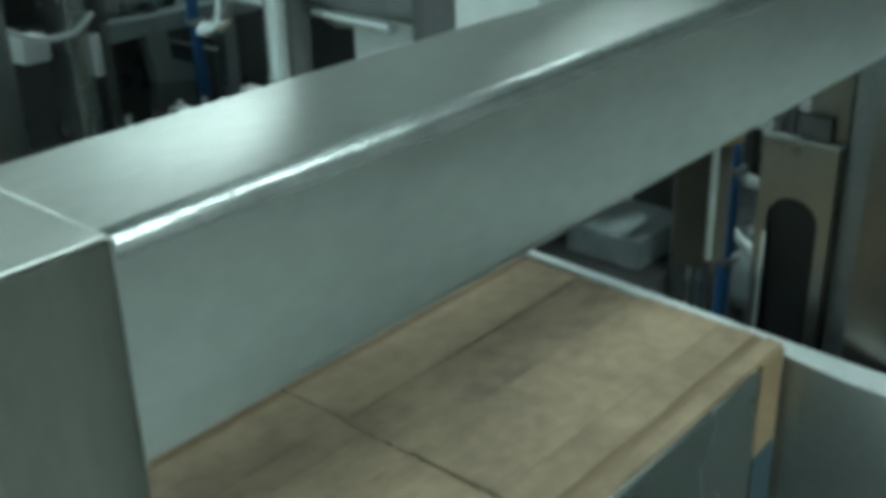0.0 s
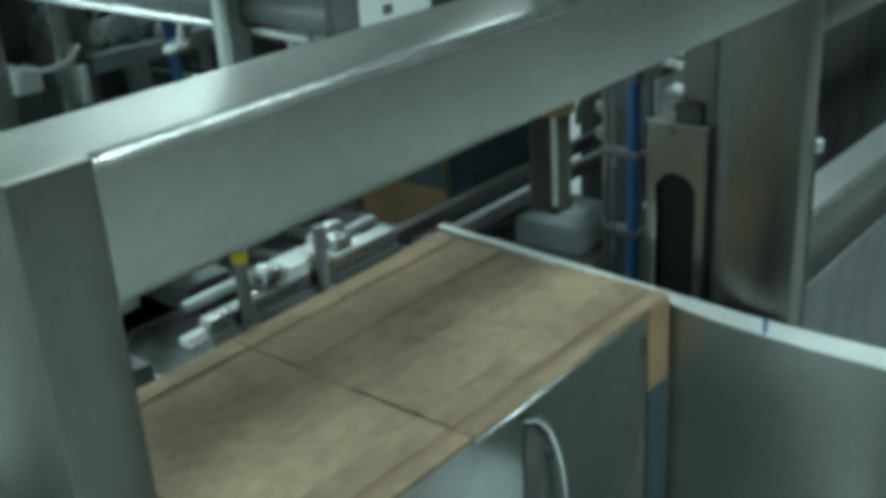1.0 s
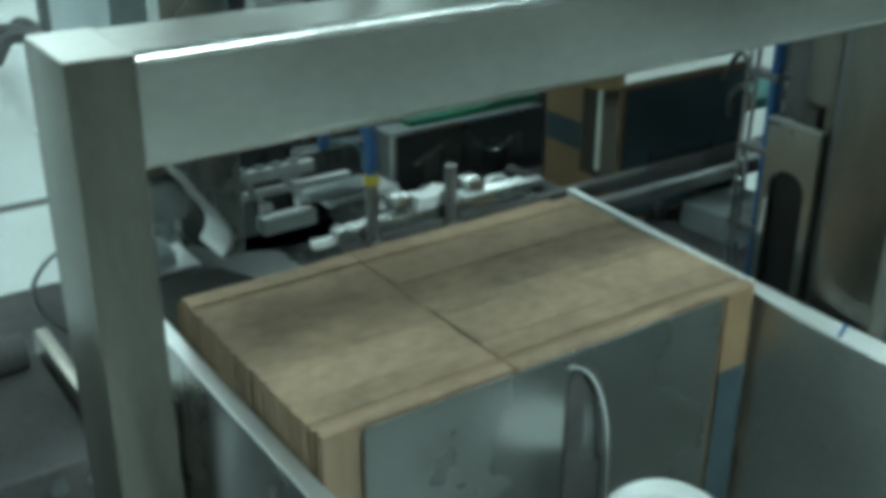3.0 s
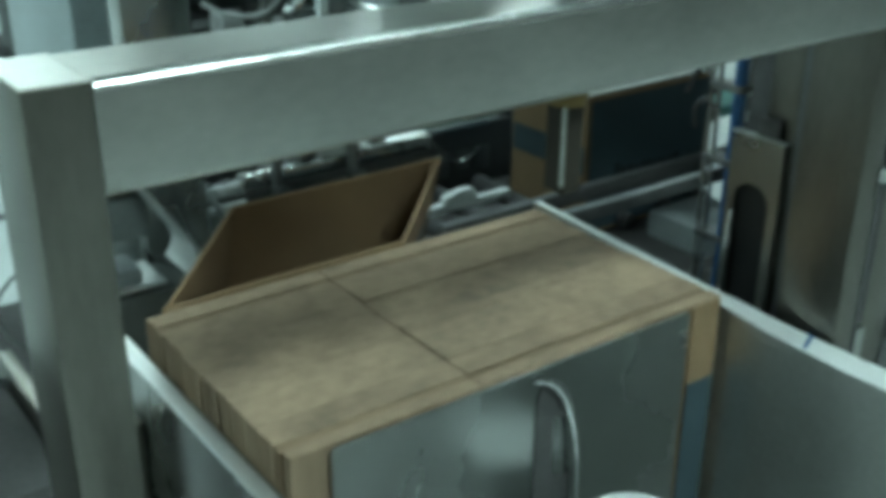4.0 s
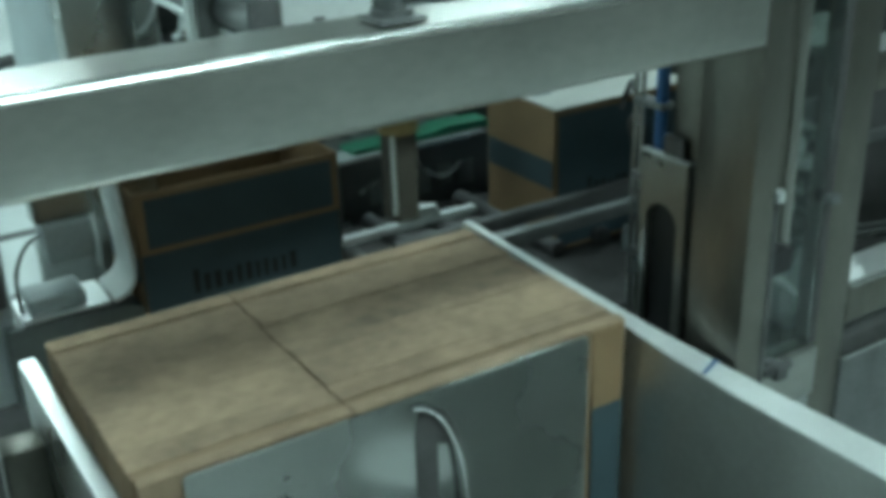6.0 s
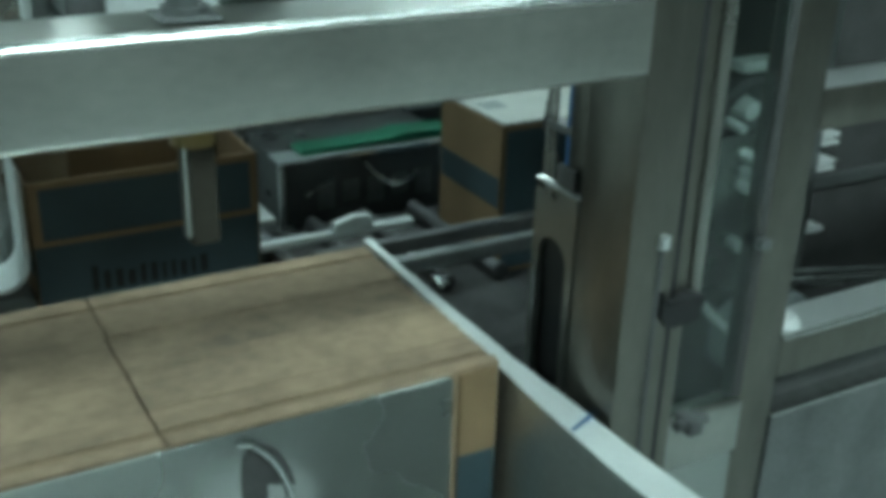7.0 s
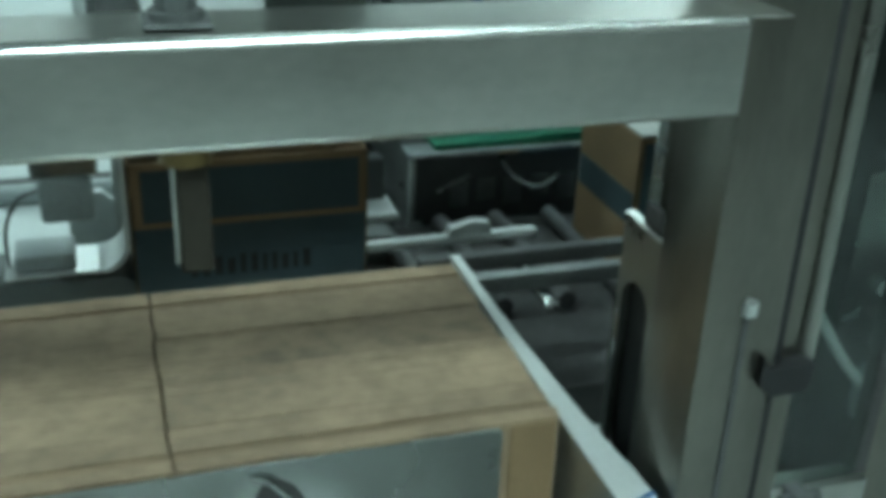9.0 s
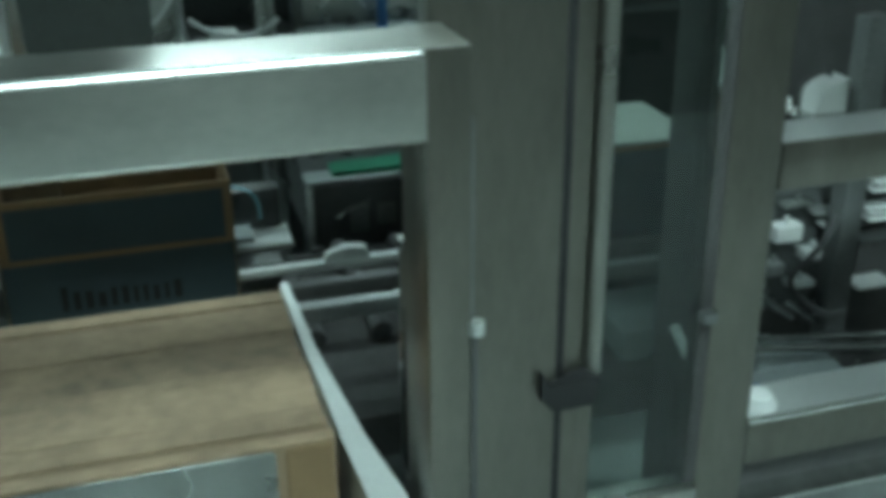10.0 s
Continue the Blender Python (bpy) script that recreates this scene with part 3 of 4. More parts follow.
def glue_unit():
    u = thing("tape_head_unit", "dark boxed tape unit with a pale lid and green tray", "machine unit", -1.28, 1.02, 0)
    bm = B()
    box(bm, -0.36, 0, 0.012, 0.44, 0.70, 0.855, 0.004)
    part("body", bm, BLACK_GLOSS, u)
    bm = B()
    box(bm, -0.060, 0.008, 0.0, 0.40, 0.8555, 0.864, 0.003)
    part("lid", bm, GREY_PAINT, u, "pale sheet lid")
    bm = B()
    box(bm, 0.0085, 0.011, 0.0, 0.36, 0.854, 0.864, 0.001, 1)
    part("lid_edge", bm, CHROME, u, "bright folded lid edge")
    bm = B()
    prism(bm, [(0.06, 0.8645), (0.43, 0.8645), (0.43, 0.882), (0.30, 0.886), (0.27, 0.878), (0.06, 0.874)], "x", -0.075, -0.012)
    part("tray", bm, GREEN, u, "green plastic tray")
    bm = B()
    box(bm, 0.0005, 0.010, 0.0, 0.012, 0.70, 0.856, 0.002)
    box(bm, -0.004, 0.012, 0.0, 0.03, 0.70, 0.715, 0.002)
    part("corner", bm, ALU, u)
    bm = B()
    pipe(bm, [(0.01, 0.06, 0.78), (0.014, 0.09, 0.80), (0.012, 0.13, 0.815)], 0.003, 6)
    part("lever", bm, STEEL_DULL, u)
    bm = B()
    box(bm, -0.3, -0.05, 0.05, 0.4, 0.0, 0.70, 0.004)
    part("pedestal", bm, STEEL_DARK, u)
    for k in range(7):
        y = 0.02 + 0.062 * k
        bm = B()
        box(bm, -0.33, -0.29, y, y + 0.034, 0.8551, 0.885 + 0.014 * (k % 3), 0.004)
        tube(bm, (-0.31, y + 0.017, 0.88), (-0.31, y + 0.017, 0.925 - 0.008 * (k % 2)), 0.007, seg=10)
        part("fitting", bm, (ALU, STEEL_DARK, WHITE_PLASTIC)[k % 3], u)
    bm = B()
    for k in range(5):
        box(bm, 0.0005, 0.004, 0.09 + 0.06 * k, 0.13 + 0.06 * k, 0.74 + 0.012 * (k % 2), 0.80, 0.002)
    part("switch_plate", bm, STEEL_DARK, u)
    bm = B()
    pipe(bm, [(0.005, 0.20, 0.84), (0.02, 0.23, 0.80), (0.02, 0.28, 0.78), (0.01, 0.33, 0.80)], 0.004, 8)
    part("cable", bm, STEEL_DULL, u)
    s = thing("shelf_plate", "pale shelf plate on the conveyor", "plate", -1.1, 0.92, 0)
    bm = B()
    box(bm, -0.16, -0.06, -0.12, 0.05, 0.775, 0.79, 0.003)
    part("top", bm, WHITE_PAINT, s)
    bm = B()
    box(bm, -0.15, 0.0, -0.08, 0.02, 0.72, 0.775, 0.003)
    part("foot", bm, STEEL_DARK, s)


glue_unit()


# ---- cartons ----
L, W, HT = 0.37, 0.24, 0.30
T = 0.0045


def panel(name, width, parent, mark, out=1):
    """One upright carton wall in its own space: hinge edge at y = 0, top at z = 0, printed side at +x (out = 1) or -x (out = -1)."""
    bm = B()
    box(bm, -T * (out > 0), T * (out < 0), 0, width, -HT, 0, 0.001, 1)
    ob = part(name, bm, KRAFT, parent)
    for k, (z0, z1, a, b) in enumerate(mark):
        bm = B()
        box(bm, -0.0002 * out, 0.0006 * out, a, b, z0, z1)
        part("printed_band", bm, PRINT_BLUE, ob)
    return ob


def lettering(parent, y0, y1, z0, z1):
    """Unreadable printed word: plain bars."""
    rng = random.Random(5)
    y = y0
    first = True
    while y < y1 - 0.008:
        w = rng.uniform(0.007, 0.013)
        h = (z1 - z0) * (1.0 if first else rng.uniform(0.62, 0.78))
        bm = B()
        box(bm, 0.0007, 0.0011, y, min(y + w, y1), z0, z0 + h)
        part("print_bar", bm, PRINT_INK, parent)
        first = False
        y += w + 0.0075


BANDS = [(-0.098, -0.012, 0.018, L - 0.014), (-0.285, -0.107, 0.003, L - 0.003)]
BANDS_W = [(-0.158, -0.114, 0.006, W - 0.006)]


def erected_carton(name, label, bands=BANDS, ends=BANDS_W):
    c = thing(name, label, "carton")
    near = panel("front_panel", L, c, bands)
    lettering(near, 0.085, 0.285, -0.196, -0.152)
    far = panel("back_panel", L, c, bands, -1)
    left = panel("end_panel", W, c, ends, -1)
    right = panel("end_panel", W, c, ends)
    return c, near, far, left, right


# ---- the stack of flat cartons ----
def stack():
    s = thing("carton_stack", "tight stack of flat brown cartons standing on edge in the magazine", "carton stack")
    rng = random.Random(3)
    ys = (0.229, 0.4655, 0.4687, 0.849)
    # bundles of blanks, back to front: count, top of the near half, top of the far half, step in y where the far half changes bundle
    bundles = ((5, 1.0185, 1.0182, 0.80), (2, 1.0150, 1.0155, 0.78), (13, 1.0180, 1.0178, 0.70), (14, 1.0183, 1.0168, 0.625), (17, 1.0180, 1.0192, 0.66), (7, 1.0186, 1.0186, 0.74), (2, 1.0168, 1.0160, 0.80), (3, 1.0180, 1.0176, 0.82))
    x0, x1 = -0.484, -0.125
    step = (x1 - x0) / sum(q[0] for q in bundles)
    k = 0
    for count, za, zb, ym in bundles:
        meshes = []
        for v in range(5):
            bm = B()
            e = rng.uniform(-0.0013, 0.0013)
            half = 0.0029 if v else 0.0025
            a, b, c = za + rng.uniform(-0.00015, 0.00015), zb + rng.uniform(-0.00015, 0.00015), zb - 0.0008 + rng.uniform(-0.00015, 0.00015)
            outline = [(ys[0] + e, 0.46), (ys[3] + e, 0.46), (ys[3] + e, c), (ym, c), (ym, b), (ys[2], b), (ys[2], 0.90), (ys[1], 0.90), (ys[1], a), (ys[0] + e, a)]
            prism(bm, outline, "x", -half, half)
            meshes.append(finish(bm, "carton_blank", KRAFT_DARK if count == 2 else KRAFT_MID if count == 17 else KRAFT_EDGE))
        drift, lean = rng.uniform(-0.002, 0.002), rng.uniform(-0.0006, 0.0006)
        for n in range(count):
            ob = new("carton_blank", meshes[rng.randrange(5)])
            ob.parent = s
            ob.location = (x0 + step * (k + 0.5), drift + rng.uniform(-0.0010, 0.0010), rng.uniform(-0.00012, 0.00012))
            ob.rotation_euler = (lean + rng.uniform(-0.0002, 0.0002), 0, 0)
            k += 1
    f = panel("front_blank_face", 0.05, s, [])
    f.location = (-0.1205, 0.797, 1.014)
    f.rotation_euler = (0, 0, 0)
    bm = B()
    box(bm, -0.1222, -0.1195, 0.797, 0.846, 0.62, 0.905)
    part("printed_band", bm, PRINT_BLUE, s)


stack()


def far_carton():
    c, near, far, left, right = erected_carton("erected_carton", "closed brown carton with dark blue print and white-lined top flaps", [(-0.292, -0.008, 0.008, L - 0.008)], [(-0.165, -0.105, 0.006, W - 0.006)])
    c.location = (-0.865, 1.315, 1.02)
    set_carton(near, far, left, right, 90)
    for name, x0, x1, z in (("top_flap", -W + 0.003, -W / 2 - 0.002, 0.002), ("top_flap", -W / 2 + 0.002, -0.003, 0.003)):
        bm = B()
        box(bm, x0, x1, 0.003, L - 0.003, z, z + 0.004, 0.001, 1)
        part(name, bm, WHITE_BOARD, c, "white-lined flap folded shut")
    bm = B()
    box(bm, -W / 2 - 0.025, -W / 2 + 0.025, 0.02, 0.07, 0.0072, 0.0076)
    part("tape_end", bm, GREY_PAINT, c, "grey end of the closing tape")
    return c


def carton_poses(angle):
    """Walls of a carton that opens from flat (0) to square (90): poses in the carton's space, the near wall's left top corner at the origin."""
    s, k = math.sin(radians(angle)), math.cos(radians(angle))
    far = pose(-W * s, W * k, 0, 0, 0, 0)
    left = pose(0, 0, 0, 0, 0, angle)
    right = pose(0, L, 0, 0, 0, angle)
    return pose(0, 0, 0), far, left, right


def set_carton(near, far, left, right, angle):
    for ob, m in zip((near, far, left, right), carton_poses(angle)):
        ob.matrix_basis = m


far_carton()
MOVING = erected_carton("opening_carton", "brown carton with dark blue print opened from the stack")
set_carton(*MOVING[1:], 90)


# ---- suction gripper behind the stack ----
def gripper():
    g = thing("suction_gripper", "grey suction rods on a pale bar with a blue air hose", "gripper", -0.57, 0.55, 1.0)
    for k, y in enumerate((0.0, 0.135)):
        bm = B()
        tube(bm, (0, y, -0.01), (0, y, 0.09), 0.009, seg=14)
        tube(bm, (0.02, y, -0.004), (0.0, y, -0.004), 0.014, 0.008, 14)
        part("suction_rod", bm, STEEL_DARK, g)
        if k == 0:
            bm = B()
            tube(bm, (0, y, 0.09), (0, y, 0.105), 0.011, seg=14)
            part("fitting", bm, YELLOW, g, "yellow fitting")
            bm = B()
            pipe(bm, [(0, y, 0.105), (0, y, 0.14), (-0.006, y - 0.002, 0.168), (-0.035, y - 0.01, 0.186), (-0.075, y - 0.02, 0.180), (-0.10, y - 0.02, 0.12)], 0.009, 10)
            part("hose", bm, BLUE, g, "blue air hose")
    bm = B()
    box(bm, -0.035, -0.012, -0.05, 0.30, 0.0, 0.024, 0.003)
    part("bar", bm, STEEL_DULL, g)
    # Pale strip added on the bar's right end in place of its specular reflection.
    bm = B()
    box(bm, -0.040, -0.010, 0.17, 0.295, 0.0245, 0.029, 0.002)
    part("bar_glint", bm, ALU, g, "bright strip standing in for a reflection on the bar")
    bm = B()
    box(bm, -0.034, -0.016, -0.085, -0.058, 0.0, 0.012, 0.003)
    box(bm, -0.032, -0.018, -0.058, -0.0505, 0.002, 0.012)
    part("end_block", bm, WHITE_PLASTIC, g, "small white end block")
    bm = B()
    prism(bm, [(0.085, 0.0245), (0.165, 0.0245), (0.160, 0.040), (0.135, 0.048), (0.120, 0.040), (0.09, 0.042)], "x", -0.048, -0.016)
    part("clamp", bm, ALU_MATT, g)
    bm = B()
    box(bm, -0.0115, -0.004, -0.05, 0.30, -0.022, 0.004, 0.001)
    part("rubber_edge", bm, BLACK, g)
    bm = B()
    box(bm, -0.05, -0.015, 0.05, 0.08, 0.028, 0.05, 0.004)
    valve = part("valve", bm, STEEL_DULL, g)
    for y in (0.13,):
        v = valve.copy()
        scene.collection.objects.link(v)
        v.location = (0, y, 0)
    bm = B()
    box(bm, -0.06, -0.035, 0.08, 0.12, -0.3, 0.03, 0.003)
    part("arm", bm, STEEL_DARK, g)
    return g


GRIPPER = gripper()


# ---- small uprights by the slotted bracket ----
def uprights():
    b = thing("air_cylinder", "slim blue air cylinder standing beside the conveyor", "cylinder", -0.295, 1.056, 0)
    bm = B()
    tube(bm, (0, 0, 0.72), (0, 0, 1.30), 0.009, seg=18)
    part("barrel", bm, BLUE, b)
    bm = B()
    tube(bm, (0, 0, 0.0), (0, 0, 0.72), 0.016, seg=18)
    part("foot", bm, STEEL_DARK, b)
    bm = B()
    box(bm, -0.045, 0.013, -0.014, 0.014, 0.98, 0.99, 0.002)
    clamp = part("clamp", bm, STEEL_DARK, b)
    for z in (0.12, 0.23):
        v = clamp.copy()
        scene.collection.objects.link(v)
        v.location = (0, 0, z)
    bm = B()
    for dx in (-0.028, -0.042):
        tube(bm, (dx, -0.01, 0.70), (dx, -0.01, 1.28), 0.0035, seg=8)
    part("rod", bm, STEEL_DULL, b)
    bm = B()
    pipe(bm, [(-0.03, -0.01, 1.20), (-0.06, 0.0, 1.23), (-0.1, 0.03, 1.22), (-0.14, 0.05, 1.17)], 0.004, 8)
    pipe(bm, [(-0.03, -0.01, 1.16), (-0.07, 0.02, 1.18), (-0.12, 0.05, 1.15), (-0.16, 0.1, 1.10)], 0.004, 8)
    part("thin_hose", bm, BLACK, b)
    w = thing("junction_box", "pale grey steel box on the machine bed", "box", -0.72, 1.37, 0)
    bm = B()
    box(bm, -0.08, 0.08, 0.07, 0.24, 0.64, 0.775, 0.006)
    part("body", bm, GREY_PAINT, w)
    bm = B()
    for y in (0.095, 0.215):
        tube(bm, (0.08, y, 0.7), (0.084, y, 0.7), 0.007, seg=10)
    part("screw", bm, STEEL_DARK, w)


uprights()


# ---- slide unit above the cartons, behind the beam ----
def slide_unit():
    u = thing("pusher_cylinder", "white block with chrome cylinder rods above the carton lane", "cylinder unit", -0.24, 0.46, 1.41)
    bm = B()
    box(bm, -0.10, 0.0, 0.014, 0.122, -0.06, 0.75, 0.006)
    part("block", bm, WHITE_PAINT, u)
    bm = B()
    box(bm, -0.002, 0.002, 0.05, 0.062, 0.0, 0.009, 0.001)
    part("slot", bm, BLACK, u)
    bm = B()
    tube(bm, (0.0, 0.0, 0.004), (-0.62, 0.0, 0.012), 0.016, seg=18)
    part("barrel", bm, STEEL_DARK, u)
    bm = B()
    tube(bm, (-0.01, 0.014, 0.022), (-0.66, 0.014, 0.030), 0.007, seg=12)
    part("rod", bm, CHROME, u)
    bm = B()
    tube(bm, (-0.03, -0.012, -0.012), (-0.66, -0.012, -0.004), 0.006, seg=12)
    part("rod", bm, CHROME, u)
    bm = B()
    box(bm, -0.004, 0.008, -0.022, 0.013, -0.02, 0.035, 0.003)
    part("end_cap", bm, BLACK, u)
    bm = B()
    pipe(bm, [(-0.22, -0.01, -0.012), (-0.225, -0.012, -0.035), (-0.25, -0.012, -0.045)], 0.007, 8)
    part("fitting", bm, CHROME, u)
    bm = B()
    box(bm, -0.86, 0.0, 0.02, 0.10, 0.75, 0.80, 0.004)
    box(bm, -0.86, -0.80, -0.02, 0.10, -0.9, 0.75, 0.004)
    part("bracket", bm, STEEL_DULL, u)
    p = thing("round_cover", "dull grey rounded cover plate above the carton lane", "cover", -0.45, 0.0, 0.0)
    bm = B()
    prism(bm, rounded(0.585, 0.725, 1.33, 1.75, 0.05, 8), "x", -0.06, 0.0)
    part("plate", bm, DARK_PAINT, p)
    bm = B()
    box(bm, -0.06, -0.01, 0.62, 0.69, 1.751, 2.3, 0.004)
    part("stem", bm, STEEL_DARK, p)
    h = thing("hanger_post", "slim dark post with a white guide strip", "post", -0.36, 0.43, 0)
    bm = B()
    box(bm, -0.03, 0.0, 0.0, 0.022, 1.345, 2.3, 0.002)
    part("post", bm, STEEL_DARK, h)
    bm = B()
    box(bm, -0.012, 0.0, -0.012, -0.001, 1.345, 2.3, 0.002)
    part("strip", bm, ALU, h)


slide_unit()


# ---- guide beside the carton lane ----
def carton_guide():
    g = thing("carton_guide", "pale bent guide plate with a grey actuator at the carton lane", "guide", -0.88, 0.30, 0)
    bm = B()
    box(bm, -0.10, 0.0, -0.03, 0.110, 0.859, 0.865, 0.001, 1)
    part("foot_plate", bm, ALU, g)
    # the folding flap turns about the inner end of the foot plate
    bm = B()
    pts = [(0.040, 0.195)]
    for k in range(9):
        w = radians(90 * k / 8)
        pts.append((0.04 * math.cos(w), 0.04 - 0.04 * math.sin(w)))
    for k in range(8, -1, -1):
        w = radians(90 * k / 8)
        pts.append((0.046 * math.cos(w), 0.04 - 0.046 * math.sin(w)))
    pts.append((0.046, 0.195))
    prism(bm, pts, "x", -0.10, 0.0)
    flap = part("flap", bm, ALU_MATT, g, "pale bent folding flap")
    for x in (-0.092, -0.052, -0.010):
        bm = B()
        box(bm, x, x + 0.006, 0.0462, 0.0482, 0.045, 0.190, 0.0008, 1)
        part("rib", bm, ALU_MATT, flap)
    flap.matrix_basis = pose(0, 0.111, 0.865)
    bm = B()
    box(bm, -0.085, -0.01, -0.015, 0.075, 0.866, 0.892, 0.005)
    part("foot_block", bm, GREY_PAINT, g)
    bm = B()
    box(bm, -0.10, -0.04, 0.03, 0.11, 0.93, 1.00, 0.008)
    part("actuator", bm, GREY_PAINT, g)
    bm = B()
    box(bm, -0.09, -0.05, 0.02, 0.12, 1.00, 1.10, 0.006)
    part("actuator_head", bm, STEEL_DULL, g)
    bm = B()
    pipe(bm, [(-0.05, 0.03, 0.985), (-0.04, 0.0, 0.975), (-0.04, -0.022, 0.93), (-0.04, -0.024, 0.87), (-0.04, -0.02, 0.85)], 0.003, 8)
    part("cable", bm, BLACK, g)
    bm = B()
    prism(bm, [(-0.06, 0.72), (0.30, 0.72), (0.30, 0.80), (0.20, 0.815), (0.14, 0.85), (-0.06, 0.858)], "x", -0.11, 0.005)
    part("base", bm, DARK_PAINT, g)
    w = thing("white_linkage", "white painted cast brackets and arms of the case erector", "linkage", -1.14, 0.36, 0)
    bm = B()
    prism(bm, [(0.0, 0.72), (0.16, 0.72), (0.15, 0.80), (0.06, 0.88), (0.0, 0.88)], "x", -0.045, -0.025)
    part("side_bracket", bm, WHITE_PAINT, w)
    bm = B()
    box(bm, -0.022, 0.0, 0.08, 0.40, 0.872, 0.896, 0.003)
    part("top_bar", bm, WHITE_PAINT, w)
    for k in range(8):
        bm = B()
        box(bm, -0.018, -0.004, 0.095 + 0.036 * k, 0.115 + 0.036 * k, 0.8962, 0.904, 0.002)
        part("tooth", bm, STEEL_DARK, w)
    bm = B()
    box(bm, -0.018, 0.004, 0.08, 0.48, 0.842, 0.856, 0.003)
    part("lower_bar", bm, ALU_MATT, w)
    for y in (0.17, 0.245, 0.325):
        bm = B()
        tube(bm, (0.0, y, 0.885), (0.012, y + 0.038, 0.825), 0.007, seg=12)
        part("link", bm, ALU, w)
        bm = B()
        tube(bm, (0.012, y + 0.026, 0.822), (0.012, y + 0.050, 0.822), 0.012, seg=16)
        part("pivot", bm, WHITE_PAINT, w)
    bm = B()
    box(bm, -0.02, 0.015, 0.275, 0.395, 0.765, 0.800, 0.006)
    part("white_base", bm, WHITE_PAINT, w)
    bm = B()
    box(bm, -0.05, 0.02, 0.385, 0.53, 0.813, 0.826, 0.003)
    part("side_plate", bm, GREY_PAINT, w)
    bm = B()
    box(bm, -0.022, -0.002, 0.10, 0.27, 0.765, 0.84, 0.004)
    part("backing", bm, GREY_PAINT, w)
    bm = B()
    box(bm, -0.15, -0.10, 0.42, 0.60, 0.7205, 0.875, 0.006)
    part("valve_box", bm, BLACK_GLOSS, w, "black valve box")
    bm = B()
    pipe(bm, [(-0.095, 0.50, 0.89), (-0.08, 0.53, 0.885), (-0.075, 0.55, 0.86), (-0.08, 0.555, 0.82)], 0.003, 8)
    part("cable", bm, PALE_BLUE, w, "pale blue air line")
    bm = B()
    box(bm, -0.2, 0.0, -0.04, 0.61, 0.0, 0.72, 0.006)
    part("pedestal", bm, STEEL_DARK, w)
    return flap


FLAP = carton_guide()


def side_box():
    b = thing("side_cabinet", "low black cabinet with a pale metal rim beside the magazine", "cabinet", 0, 0, 0)
    bm = B()
    box(bm, -0.56, -0.29, -0.38, 0.069, 0.0, 0.965, 0.006)
    part("body", bm, BLACK_MATTE, b)
    bm = B()
    box(bm, -0.565, -0.272, 0.070, 0.088, 0.60, 0.987, 0.002)
    part("rim_plate", bm, STEEL_Z, b, "pale metal rim plate")
    bm = B()
    box(bm, -0.289, -0.280, -0.36, 0.052, 0.62, 0.975, 0.002)
    part("front_plate", bm, BLACK_MATTE, b)
    for k, (y, z) in enumerate(((0.048, 0.955), (0.012, 0.955), (0.048, 0.90))):
        bm = B()
        tube(bm, (-0.280, y, z), (-0.274, y, z), 0.009, seg=12)
        part("bolt", bm, STEEL_DARK, b)
    bm = B()
    tube(bm, (-0.53, 0.05, 0.98), (-0.53, -0.10, 0.98), 0.022, seg=14)
    part("grip", bm, BLACK_MATTE, b)
    m = thing("grey_post", "slim grey machine post with a thin looped cable", "post", -0.9, 0.20, 0)
    bm = B()
    box(bm, -0.05, 0.0, 0.0, 0.06, 0.0, 1.10, 0.008)
    part("post", bm, GREY_PAINT, m)
    bm = B()
    box(bm, -0.052, 0.002, -0.004, 0.064, 1.1005, 1.115, 0.004)
    part("cap", bm, WHITE_PAINT, m)
    bm = B()
    box(bm, 0.001, 0.03, 0.0, 0.05, 0.90, 0.96, 0.006)
    part("clamp", bm, BLACK, m)
    bm = B()
    pipe(bm, [(0.02, 0.0, 0.945), (0.02, -0.030, 0.93), (0.02, -0.055, 0.895), (0.02, -0.05, 0.85), (0.02, -0.02, 0.81), (0.0, 0.01, 0.78)], 0.0035, 8)
    part("cable", bm, STEEL_DARK, m)
    q = thing("floor_pipe", "grey pipe lying along the pale floor", "pipe", -3.3, 0.0, 0)
    bm = B()
    tube(bm, (0, -1.6, 0.035), (0, 0.5, 0.035), 0.035, seg=12)
    part("tube", bm, GREY_PAINT, q)


side_box()


